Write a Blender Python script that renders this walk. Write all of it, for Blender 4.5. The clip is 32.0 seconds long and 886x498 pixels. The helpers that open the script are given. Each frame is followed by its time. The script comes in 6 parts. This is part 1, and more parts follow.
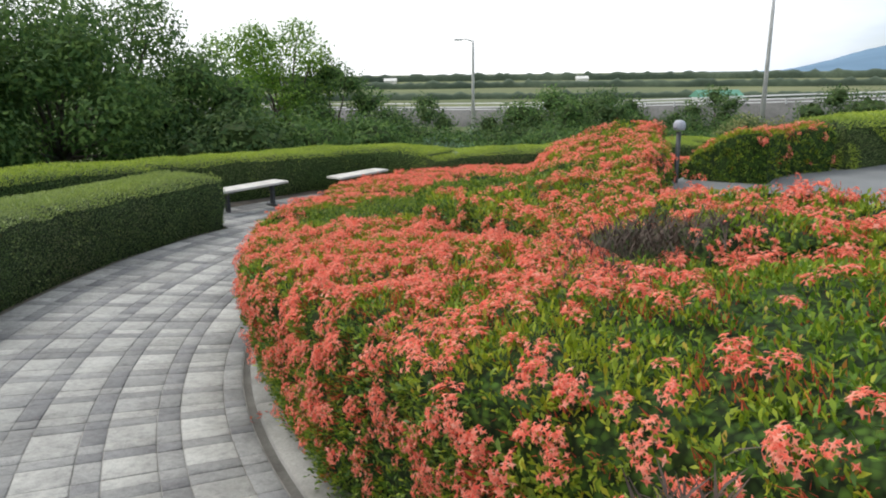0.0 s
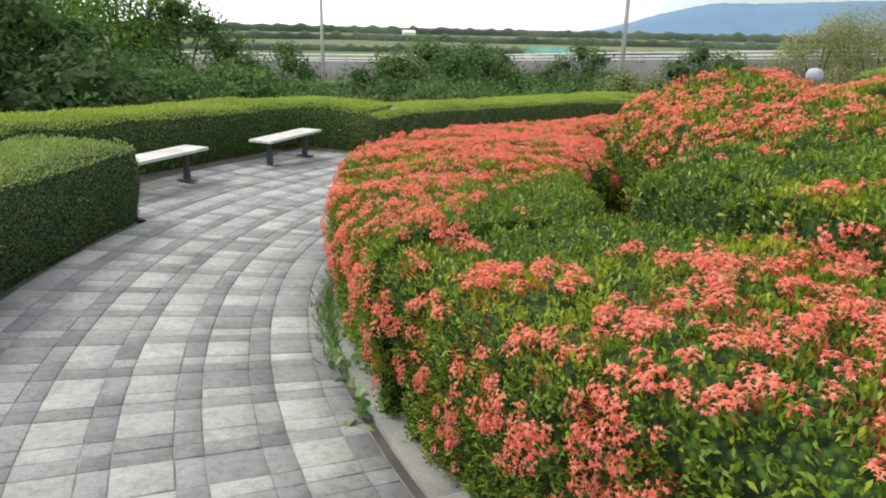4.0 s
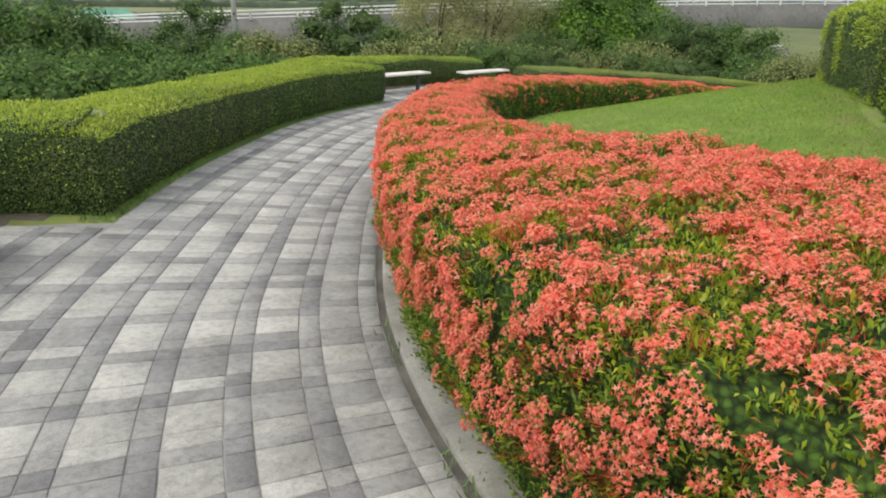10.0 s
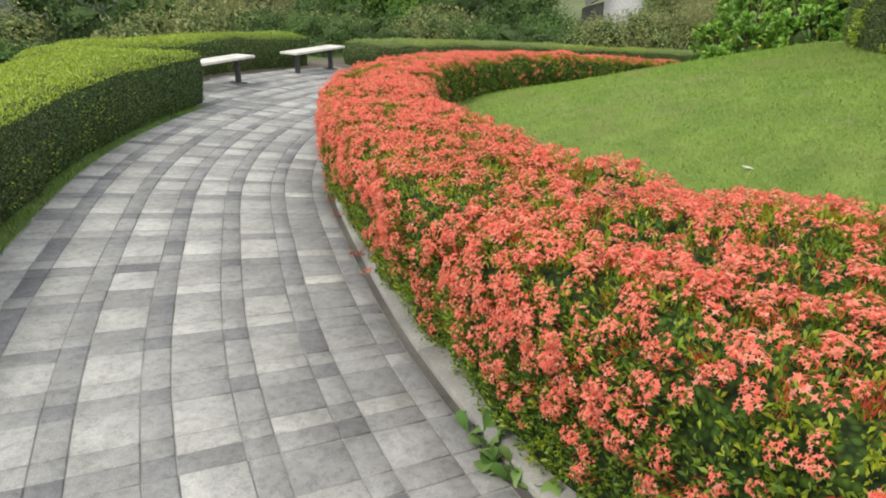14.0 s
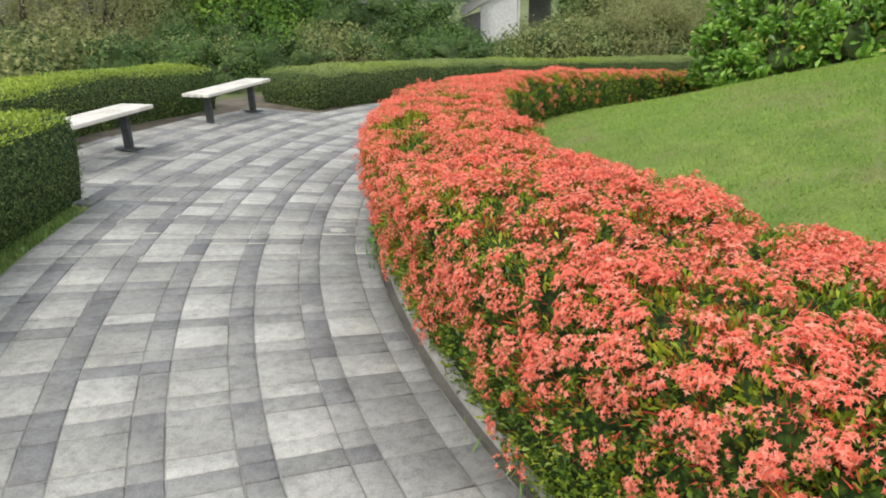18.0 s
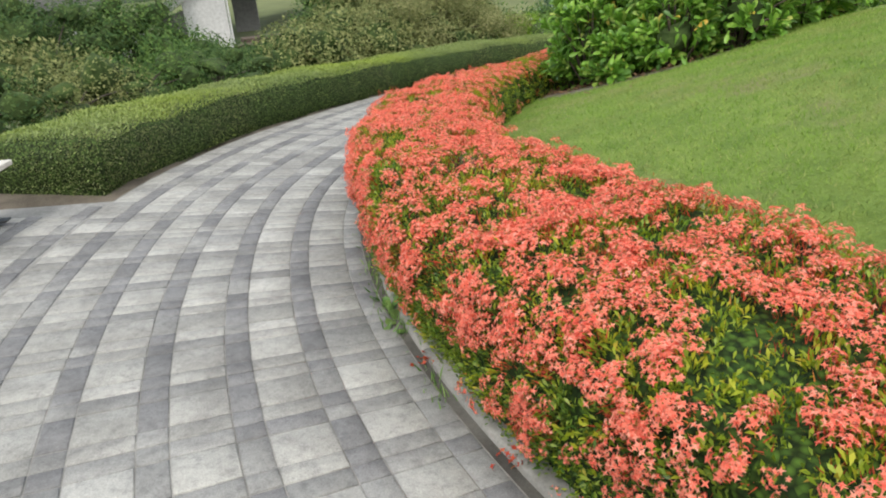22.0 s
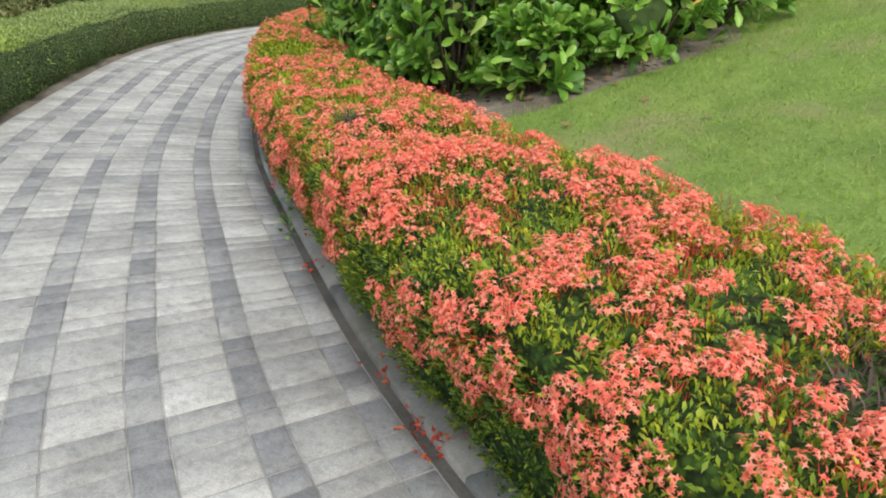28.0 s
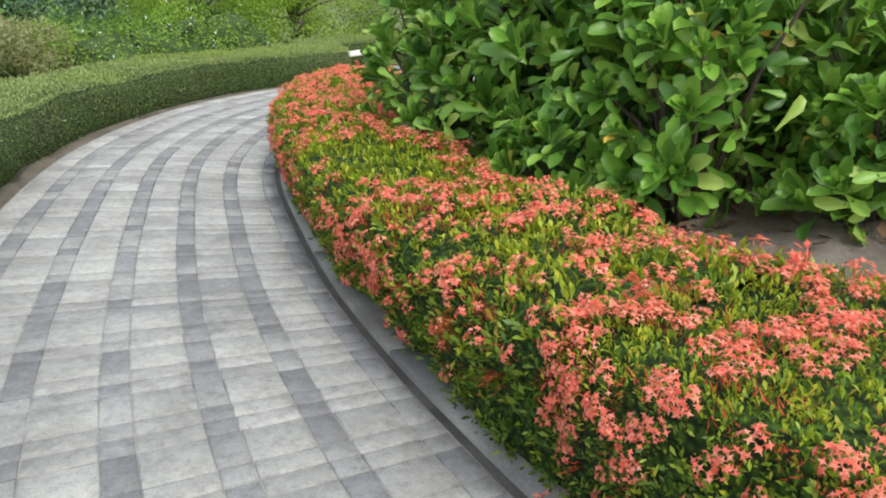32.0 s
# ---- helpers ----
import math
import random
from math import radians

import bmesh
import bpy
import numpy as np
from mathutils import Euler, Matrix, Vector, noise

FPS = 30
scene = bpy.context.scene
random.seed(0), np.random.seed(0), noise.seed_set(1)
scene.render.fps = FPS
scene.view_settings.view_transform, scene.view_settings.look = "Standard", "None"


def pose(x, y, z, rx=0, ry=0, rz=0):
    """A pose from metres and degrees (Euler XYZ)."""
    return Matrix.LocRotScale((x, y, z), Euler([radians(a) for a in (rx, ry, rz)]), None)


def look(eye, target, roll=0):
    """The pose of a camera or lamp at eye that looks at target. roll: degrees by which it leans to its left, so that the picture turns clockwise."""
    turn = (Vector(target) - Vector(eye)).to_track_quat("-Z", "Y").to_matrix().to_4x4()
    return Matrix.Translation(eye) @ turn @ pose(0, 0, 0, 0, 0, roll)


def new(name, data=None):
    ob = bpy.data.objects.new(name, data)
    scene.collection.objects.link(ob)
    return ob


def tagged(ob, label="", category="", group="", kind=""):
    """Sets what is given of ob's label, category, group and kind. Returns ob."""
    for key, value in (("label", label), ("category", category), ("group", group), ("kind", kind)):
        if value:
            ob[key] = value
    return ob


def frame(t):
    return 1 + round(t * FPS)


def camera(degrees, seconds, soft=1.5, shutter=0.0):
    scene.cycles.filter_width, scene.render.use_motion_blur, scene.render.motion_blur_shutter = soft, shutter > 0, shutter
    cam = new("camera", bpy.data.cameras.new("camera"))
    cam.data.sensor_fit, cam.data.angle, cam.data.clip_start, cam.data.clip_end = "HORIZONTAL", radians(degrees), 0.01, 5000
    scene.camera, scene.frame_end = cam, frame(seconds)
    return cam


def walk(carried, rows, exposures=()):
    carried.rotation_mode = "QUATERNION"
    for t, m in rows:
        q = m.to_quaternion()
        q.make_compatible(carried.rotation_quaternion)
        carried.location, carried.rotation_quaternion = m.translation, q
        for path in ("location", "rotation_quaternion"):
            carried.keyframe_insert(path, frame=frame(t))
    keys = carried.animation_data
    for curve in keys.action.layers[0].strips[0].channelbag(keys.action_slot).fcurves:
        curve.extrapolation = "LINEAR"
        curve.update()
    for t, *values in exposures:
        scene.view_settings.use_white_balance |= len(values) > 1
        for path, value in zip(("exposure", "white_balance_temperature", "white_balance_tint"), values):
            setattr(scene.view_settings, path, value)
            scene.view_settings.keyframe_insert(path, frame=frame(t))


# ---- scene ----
cam = camera(65.6, 32.0, soft=1.9)
PATH = [
    (0, (0.286, -0.359, 1.549), (0.216, 1.578, 1.055), -0.7),
    (0.5, (-0.008, -0.070, 1.542), (0.033, 1.856, 1.003), 0.9),
    (1, (-0.292, 0.235, 1.506), (-0.182, 2.122, 0.851), 1.1),
    (1.5, (-0.560, 0.570, 1.485), (-0.547, 2.481, 0.898), 0.1),
    (2, (-0.888, 0.874, 1.449), (-0.747, 2.776, 0.846), -0.5),
    (2.5, (-1.164, 1.217, 1.427), (-1.036, 3.108, 0.790), 0.5),
    (4.5, (-2.133, 3.082, 1.215), (-1.636, 4.921, 0.604), 0.9),
    (5, (-2.276, 3.594, 1.204), (-1.745, 5.397, 0.523), 1.0),
    (5.5, (-2.421, 4.112, 1.161), (-1.763, 5.887, 0.516), 3.2),
    (6, (-2.56, 4.563, 1.123), (-1.672, 6.227, 0.457), 4.8),
    (6.5, (-2.529, 5.011, 1.112), (-1.243, 6.462, 0.62), 1.8),
    (7, (-2.594, 5.466, 1.127), (-1.115, 6.719, 0.636), 3.2),
    (7.5, (-2.72, 6.002, 1.076), (-1.4, 7.36, 0.434), 2.3),
    (8, (-2.785, 6.6, 1.019), (-1.612, 8.095, 0.395), 0.4),
    (8.5, (-2.882, 7.171, 0.952), (-1.66, 8.625, 0.327), 3.1),
    (9, (-2.854, 7.735, 0.933), (-1.501, 9.103, 0.388), 1.0),
    (9.5, (-2.803, 8.266, 0.906), (-1.491, 9.656, 0.318), 0.5),
    (10, (-2.688, 8.798, 0.872), (-1.306, 10.068, 0.181), 0.9),
    (10.5, (-2.498, 9.318, 0.862), (-1.009, 10.489, 0.224), -0.2),
    (11, (-2.363, 9.844, 0.845), (-0.874, 11.059, 0.291), -0.1),
    (11.5, (-2.106, 10.343, 0.774), (-0.619, 11.511, 0.123), -0.0),
    (12, (-1.811, 10.788, 0.754), (-0.305, 11.922, 0.086), -0.2),
    (12.5, (-1.588, 11.228, 0.721), (0.037, 12.171, 0.036), 2.3),
    (13, (-1.327, 11.707, 0.714), (0.338, 12.617, 0.08), -1.2),
    (13.5, (-1.08, 12.242, 0.705), (0.634, 13.096, 0.129), 0.8),
    (14, (-0.702, 12.748, 0.673), (1.013, 13.434, -0.096), 0.6),
    (14.5, (-0.353, 13.231, 0.693), (1.373, 13.883, -0.081), -1.1),
    (15, (0.05, 13.7, 0.646), (1.816, 14.227, -0.132), 1.3),
    (15.5, (0.434, 14.067, 0.654), (2.242, 14.68, 0.059), -2.5),
    (17.5, (1.995, 15.417, 0.409), (3.828, 15.791, -0.299), -0.8),
    (18, (2.42, 15.753, 0.384), (4.25, 16.095, -0.349), -1.5),
    (18.5, (2.812, 16.066, 0.403), (4.633, 16.405, -0.354), -0.0),
    (19, (3.15, 16.425, 0.399), (4.965, 16.612, -0.42), 0.9),
    (19.5, (3.566, 16.749, 0.367), (5.419, 16.899, -0.37), -1.8),
    (20, (4.023, 17.033, 0.344), (5.893, 17.085, -0.362), -3.0),
    (20.5, (4.537, 17.275, 0.346), (6.362, 17.208, -0.469), -2.5),
    (21, (4.959, 17.488, 0.388), (6.793, 17.374, -0.403), 0.1),
    (21.5, (5.387, 17.711, 0.368), (7.188, 17.408, -0.446), -1.5),
    (22, (5.895, 17.904, 0.375), (7.685, 17.498, -0.42), -4.6),
    (22.5, (6.4, 18.088, 0.33), (8.157, 17.553, -0.462), 0.0),
    (23, (6.885, 18.198, 0.292), (8.567, 17.589, -0.603), 0.8),
    (23.5, (7.402, 18.282, 0.297), (9.128, 17.692, -0.523), -2.9),
    (24, (7.904, 18.412, 0.245), (9.562, 17.664, -0.587), -1.4),
    (24.5, (8.444, 18.492, 0.216), (10.097, 17.713, -0.597), -2.1),
    (25, (9.03, 18.498, 0.184), (10.609, 17.577, -0.627), 0.2),
    (25.5, (9.539, 18.536, 0.16), (11.031, 17.536, -0.719), 0.1),
    (27.5, (11.789, 18.205, -0.035), (13.048, 16.927, -0.931), 0.1),
    (28, (12.294, 17.995, -0.083), (13.385, 16.603, -1.015), 1.7),
    (28.5, (12.696, 17.804, -0.165), (13.965, 16.471, -0.955), -3.0),
    (29, (13.081, 17.703, -0.219), (14.268, 16.286, -0.981), -0.1),
    (29.5, (13.491, 17.538, -0.237), (14.658, 16.144, -1.07), 1.3),
    (30, (13.942, 17.401, -0.259), (15.131, 16.002, -1.051), -0.9),
    (30.5, (14.341, 17.281, -0.284), (15.435, 15.802, -1.069), 0.2),
    (31, (14.746, 17.071, -0.362), (15.838, 15.553, -1.072), -1.6),
    (31.5, (15.146, 16.897, -0.39), (16.117, 15.327, -1.162), 0.6),
    (32, (15.562, 16.766, -0.369), (16.472, 15.185, -1.188), 0.3),
]
walk(cam, [(t, look(e, g, roll)) for t, e, g, roll in PATH], exposures=((0, -0.18, 6500, 10), (1, -0.28, 6500, 10), (2.5, -0.15, 6600, 10), (4.5, 0.10, 6700, 10), (6.5, 0.10, 6900, 10), (8, -0.03, 7000, 10), (10, -0.03, 6900, 10),
                                                                      (12.5, 0.10, 6900, 10), (20, 0.10, 6750, 10), (26, 0.20, 6750, 10), (29, 0.30, 6600, 10), (32, 0.32, 6500, 10)))

# ---- world and sun ----
SUN_EL, SUN_AZ = 52.0, -60.0
world = bpy.data.worlds.new("sky")
scene.world = world
world.use_nodes = True
wn, wl = world.node_tree.nodes, world.node_tree.links
wn.clear()


def wnode(kind, **values):
    n = wn.new(kind)
    for k, v in values.items():
        n.inputs[k].default_value = v
    return n


sky = wn.new("ShaderNodeTexSky")
sky.sky_type = "NISHITA"
sky.sun_disc = False
sky.sun_elevation, sky.sun_rotation = radians(SUN_EL), radians(SUN_AZ)
sky.air_density, sky.dust_density, sky.ozone_density, sky.altitude = 1.0, 0.15, 2.5, 20
wtc = wn.new("ShaderNodeTexCoord")
wmap = wn.new("ShaderNodeMapping")
wmap.inputs["Scale"].default_value = (1.0, 1.0, 3.2)
wl.new(wtc.outputs["Generated"], wmap.inputs["Vector"])
cloud = wnode("ShaderNodeTexNoise", Scale=1.6, Detail=6.0, Roughness=0.52)
wl.new(wmap.outputs[0], cloud.inputs["Vector"])
wsep = wn.new("ShaderNodeSeparateXYZ")
wl.new(wtc.outputs["Generated"], wsep.inputs[0])
# the cloud sheet is bright and closed in the north-west and torn over the hills in the east
weast = wn.new("ShaderNodeMapRange")
weast.inputs["From Min"].default_value, weast.inputs["From Max"].default_value = 0.15, 0.66
weast.inputs["To Min"].default_value, weast.inputs["To Max"].default_value = 0.45, -0.10
wl.new(wsep.outputs["X"], weast.inputs["Value"])
wsum = wn.new("ShaderNodeMath")
wl.new(cloud.outputs["Fac"], wsum.inputs[0])
wl.new(weast.outputs[0], wsum.inputs[1])
wramp = wn.new("ShaderNodeValToRGB")
wramp.color_ramp.elements[0].position, wramp.color_ramp.elements[1].position = 0.40, 0.62
wl.new(wsum.outputs[0], wramp.inputs[0])
cloudcol = wn.new("ShaderNodeValToRGB")
cloudcol.color_ramp.elements[0].position, cloudcol.color_ramp.elements[1].position = 0.35, 0.85
cloudcol.color_ramp.elements[0].color, cloudcol.color_ramp.elements[1].color = (4.3, 5.7, 7.6, 1), (12.5, 12.8, 13.0, 1)
wl.new(wsum.outputs[0], cloudcol.inputs[0])
wmix = wn.new("ShaderNodeMix")
wmix.data_type = "RGBA"
wl.new(wramp.outputs["Color"], wmix.inputs["Factor"])
wl.new(sky.outputs[0], wmix.inputs["A"])
wl.new(cloudcol.outputs[0], wmix.inputs["B"])
wbg = wn.new("ShaderNodeBackground")
wbg.inputs["Strength"].default_value = 0.12
wl.new(wmix.outputs["Result"], wbg.inputs["Color"])
wout = wn.new("ShaderNodeOutputWorld")
wl.new(wbg.outputs[0], wout.inputs["Surface"])

sun = new("sun", bpy.data.lights.new("sun", "SUN"))
sun.data.energy, sun.data.angle, sun.data.color = 1.9, radians(12), (1.0, 0.96, 0.90)
sun.matrix_world = look((0, 0, 40), (math.sin(radians(SUN_AZ)) * -40, math.cos(radians(SUN_AZ)) * -40, 40 - 40 * math.tan(radians(SUN_EL))))


# ---- materials ----
def material(name, rough=0.8, metal=0.0, spec=0.5):
    m = bpy.data.materials.new(name)
    m.use_nodes = True
    b = m.node_tree.nodes["Principled BSDF"]
    b.inputs["Roughness"].default_value, b.inputs["Metallic"].default_value = rough, metal
    b.inputs["Specular IOR Level"].default_value = spec
    return m, m.node_tree.nodes, m.node_tree.links, b


def ramp(nodes, *stops):
    r = nodes.new("ShaderNodeValToRGB")
    while len(r.color_ramp.elements) < len(stops):
        r.color_ramp.elements.new(0.5)
    for e, (p, c) in zip(r.color_ramp.elements, stops):
        e.position, e.color = p, (*c, 1)
    return r


def noise_tex(nodes, links, scale, detail=4.0, rough=0.55, coord="Object"):
    tc = nodes.new("ShaderNodeTexCoord")
    n = nodes.new("ShaderNodeTexNoise")
    n.inputs["Scale"].default_value, n.inputs["Detail"].default_value, n.inputs["Roughness"].default_value = scale, detail, rough
    links.new(tc.outputs[coord], n.inputs["Vector"])
    return n


def mixed(nodes, links, fac, a, b, blend="MIX"):
    m = nodes.new("ShaderNodeMix")
    m.data_type, m.blend_type = "RGBA", blend
    for sock, v in (("Factor", fac), ("A", a), ("B", b)):
        if isinstance(v, (int, float)):
            m.inputs[sock].default_value = v
        elif isinstance(v, tuple):
            m.inputs[sock].default_value = (*v, 1)
        else:
            links.new(v, m.inputs[sock])
    return m.outputs["Result"]


def bumped(nodes, links, b, height, strength, distance):
    n = nodes.new("ShaderNodeBump")
    n.inputs["Strength"].default_value, n.inputs["Distance"].default_value = strength, distance
    links.new(height, n.inputs["Height"])
    links.new(n.outputs[0], b.inputs["Normal"])


def rough_surface(name, dark, light, scale=6.0, fine=60.0, rough=0.85, bump=0.4, dist=0.01, stain=None):
    """Mottled surface: large stains, fine grain and relief."""
    m, n, l, b = material(name, rough)
    big, small = noise_tex(n, l, scale), noise_tex(n, l, fine, 6.0, 0.7)
    r = ramp(n, (0.3, dark), (0.7, light))
    l.new(big.outputs["Fac"], r.inputs[0])
    g = ramp(n, (0.25, (0.72, 0.72, 0.72)), (0.75, (1.2, 1.2, 1.2)))
    l.new(small.outputs["Fac"], g.inputs[0])
    col = mixed(n, l, 1.0, r.outputs[0], g.outputs[0], "MULTIPLY")
    if stain:
        s = noise_tex(n, l, scale * 0.35, 5.0, 0.65)
        sr = ramp(n, (0.52, (0, 0, 0)), (0.7, (1, 1, 1)))
        l.new(s.outputs["Fac"], sr.inputs[0])
        col = mixed(n, l, sr.outputs[0], col, stain)
    l.new(col, b.inputs["Base Color"])
    bumped(n, l, b, small.outputs["Fac"], bump, dist)
    return m


def leafy(name, stops, patch=None, patch_scale=0.9, rough=0.45, through_light=0.25, spec=0.4):
    """Leaves: one tone a leaf, tones drifting over the plant, some light let through."""
    m, n, l, b = material(name, rough, spec=spec)
    geo = n.new("ShaderNodeNewGeometry")
    r = ramp(n, *stops)
    l.new(geo.outputs["Random Per Island"], r.inputs[0])
    col = r.outputs[0]
    if patch:
        p = noise_tex(n, l, patch_scale, 3.0, 0.6)
        pr = ramp(n, (0.45, (0, 0, 0)), (0.68, (1, 1, 1)))
        l.new(p.outputs["Fac"], pr.inputs[0])
        pf = n.new("ShaderNodeMath")
        pf.operation = "MULTIPLY"
        pf.inputs[1].default_value = 0.75
        l.new(pr.outputs[0], pf.inputs[0])
        col = mixed(n, l, pf.outputs[0], col, mixed(n, l, geo.outputs["Random Per Island"], patch[0], patch[1]))
    l.new(col, b.inputs["Base Color"])
    if through_light:
        t = n.new("ShaderNodeBsdfTranslucent")
        l.new(col, t.inputs["Color"])
        mx = n.new("ShaderNodeMixShader")
        mx.inputs[0].default_value = through_light
        l.new(b.outputs[0], mx.inputs[1])
        l.new(t.outputs[0], mx.inputs[2])
        l.new(mx.outputs[0], n["Material Output"].inputs["Surface"])
    return m


def paver_mat(name, dark, light):
    m, n, l, b = material(name, 0.8)
    oi = n.new("ShaderNodeObjectInfo")
    geo = n.new("ShaderNodeNewGeometry")
    add = n.new("ShaderNodeMath")
    l.new(oi.outputs["Random"], add.inputs[0])
    l.new(geo.outputs["Random Per Island"], add.inputs[1])
    fr = n.new("ShaderNodeMath")
    fr.operation = "FRACT"
    l.new(add.outputs[0], fr.inputs[0])
    r = ramp(n, (0.0, dark), (1.0, light))
    l.new(fr.outputs[0], r.inputs[0])
    grain, stain, wear = (n.new("ShaderNodeTexNoise") for _ in range(3))
    for t, s, d in ((grain, 150.0, 5.0), (stain, 2.6, 6.0), (wear, 24.0, 7.0)):
        t.inputs["Scale"].default_value, t.inputs["Detail"].default_value, t.inputs["Roughness"].default_value = s, d, 0.72
        l.new(geo.outputs["Position"], t.inputs["Vector"])
    g = ramp(n, (0.3, (0.70, 0.70, 0.69)), (0.7, (1.18, 1.18, 1.17)))
    l.new(grain.outputs["Fac"], g.inputs[0])
    w = ramp(n, (0.34, (0.74, 0.74, 0.75)), (0.5, (1.0, 1.0, 1.0)), (0.68, (1.14, 1.14, 1.12)))
    l.new(wear.outputs["Fac"], w.inputs[0])
    s = ramp(n, (0.36, (0.74, 0.735, 0.73)), (0.58, (1.05, 1.05, 1.04)))
    l.new(stain.outputs["Fac"], s.inputs[0])
    col = mixed(n, l, 1.0, mixed(n, l, 1.0, r.outputs[0], g.outputs[0], "MULTIPLY"), mixed(n, l, 1.0, s.outputs[0], w.outputs[0], "MULTIPLY"), "MULTIPLY")
    l.new(col, b.inputs["Base Color"])
    bumped(n, l, b, grain.outputs["Fac"], 0.5, 0.004)
    return m


def shaded_inner_leaves(name, dark, light):
    """The depth of a hedge: small leaves one behind the other, each of its own tone, the shade between them painted
    dark.
    """
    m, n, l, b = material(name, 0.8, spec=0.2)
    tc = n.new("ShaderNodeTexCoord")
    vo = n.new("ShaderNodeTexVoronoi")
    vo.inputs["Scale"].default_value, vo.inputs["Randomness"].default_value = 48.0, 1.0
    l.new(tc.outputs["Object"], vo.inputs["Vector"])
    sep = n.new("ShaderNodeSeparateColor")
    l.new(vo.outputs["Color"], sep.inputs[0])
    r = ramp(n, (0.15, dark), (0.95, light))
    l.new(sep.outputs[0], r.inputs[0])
    # darkens each cell towards its rim, standing in for shade between leaves
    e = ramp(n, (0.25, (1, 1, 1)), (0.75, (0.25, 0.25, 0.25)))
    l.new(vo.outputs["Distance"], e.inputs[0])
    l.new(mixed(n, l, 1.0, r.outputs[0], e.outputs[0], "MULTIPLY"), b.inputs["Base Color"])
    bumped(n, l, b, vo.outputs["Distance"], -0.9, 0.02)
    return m


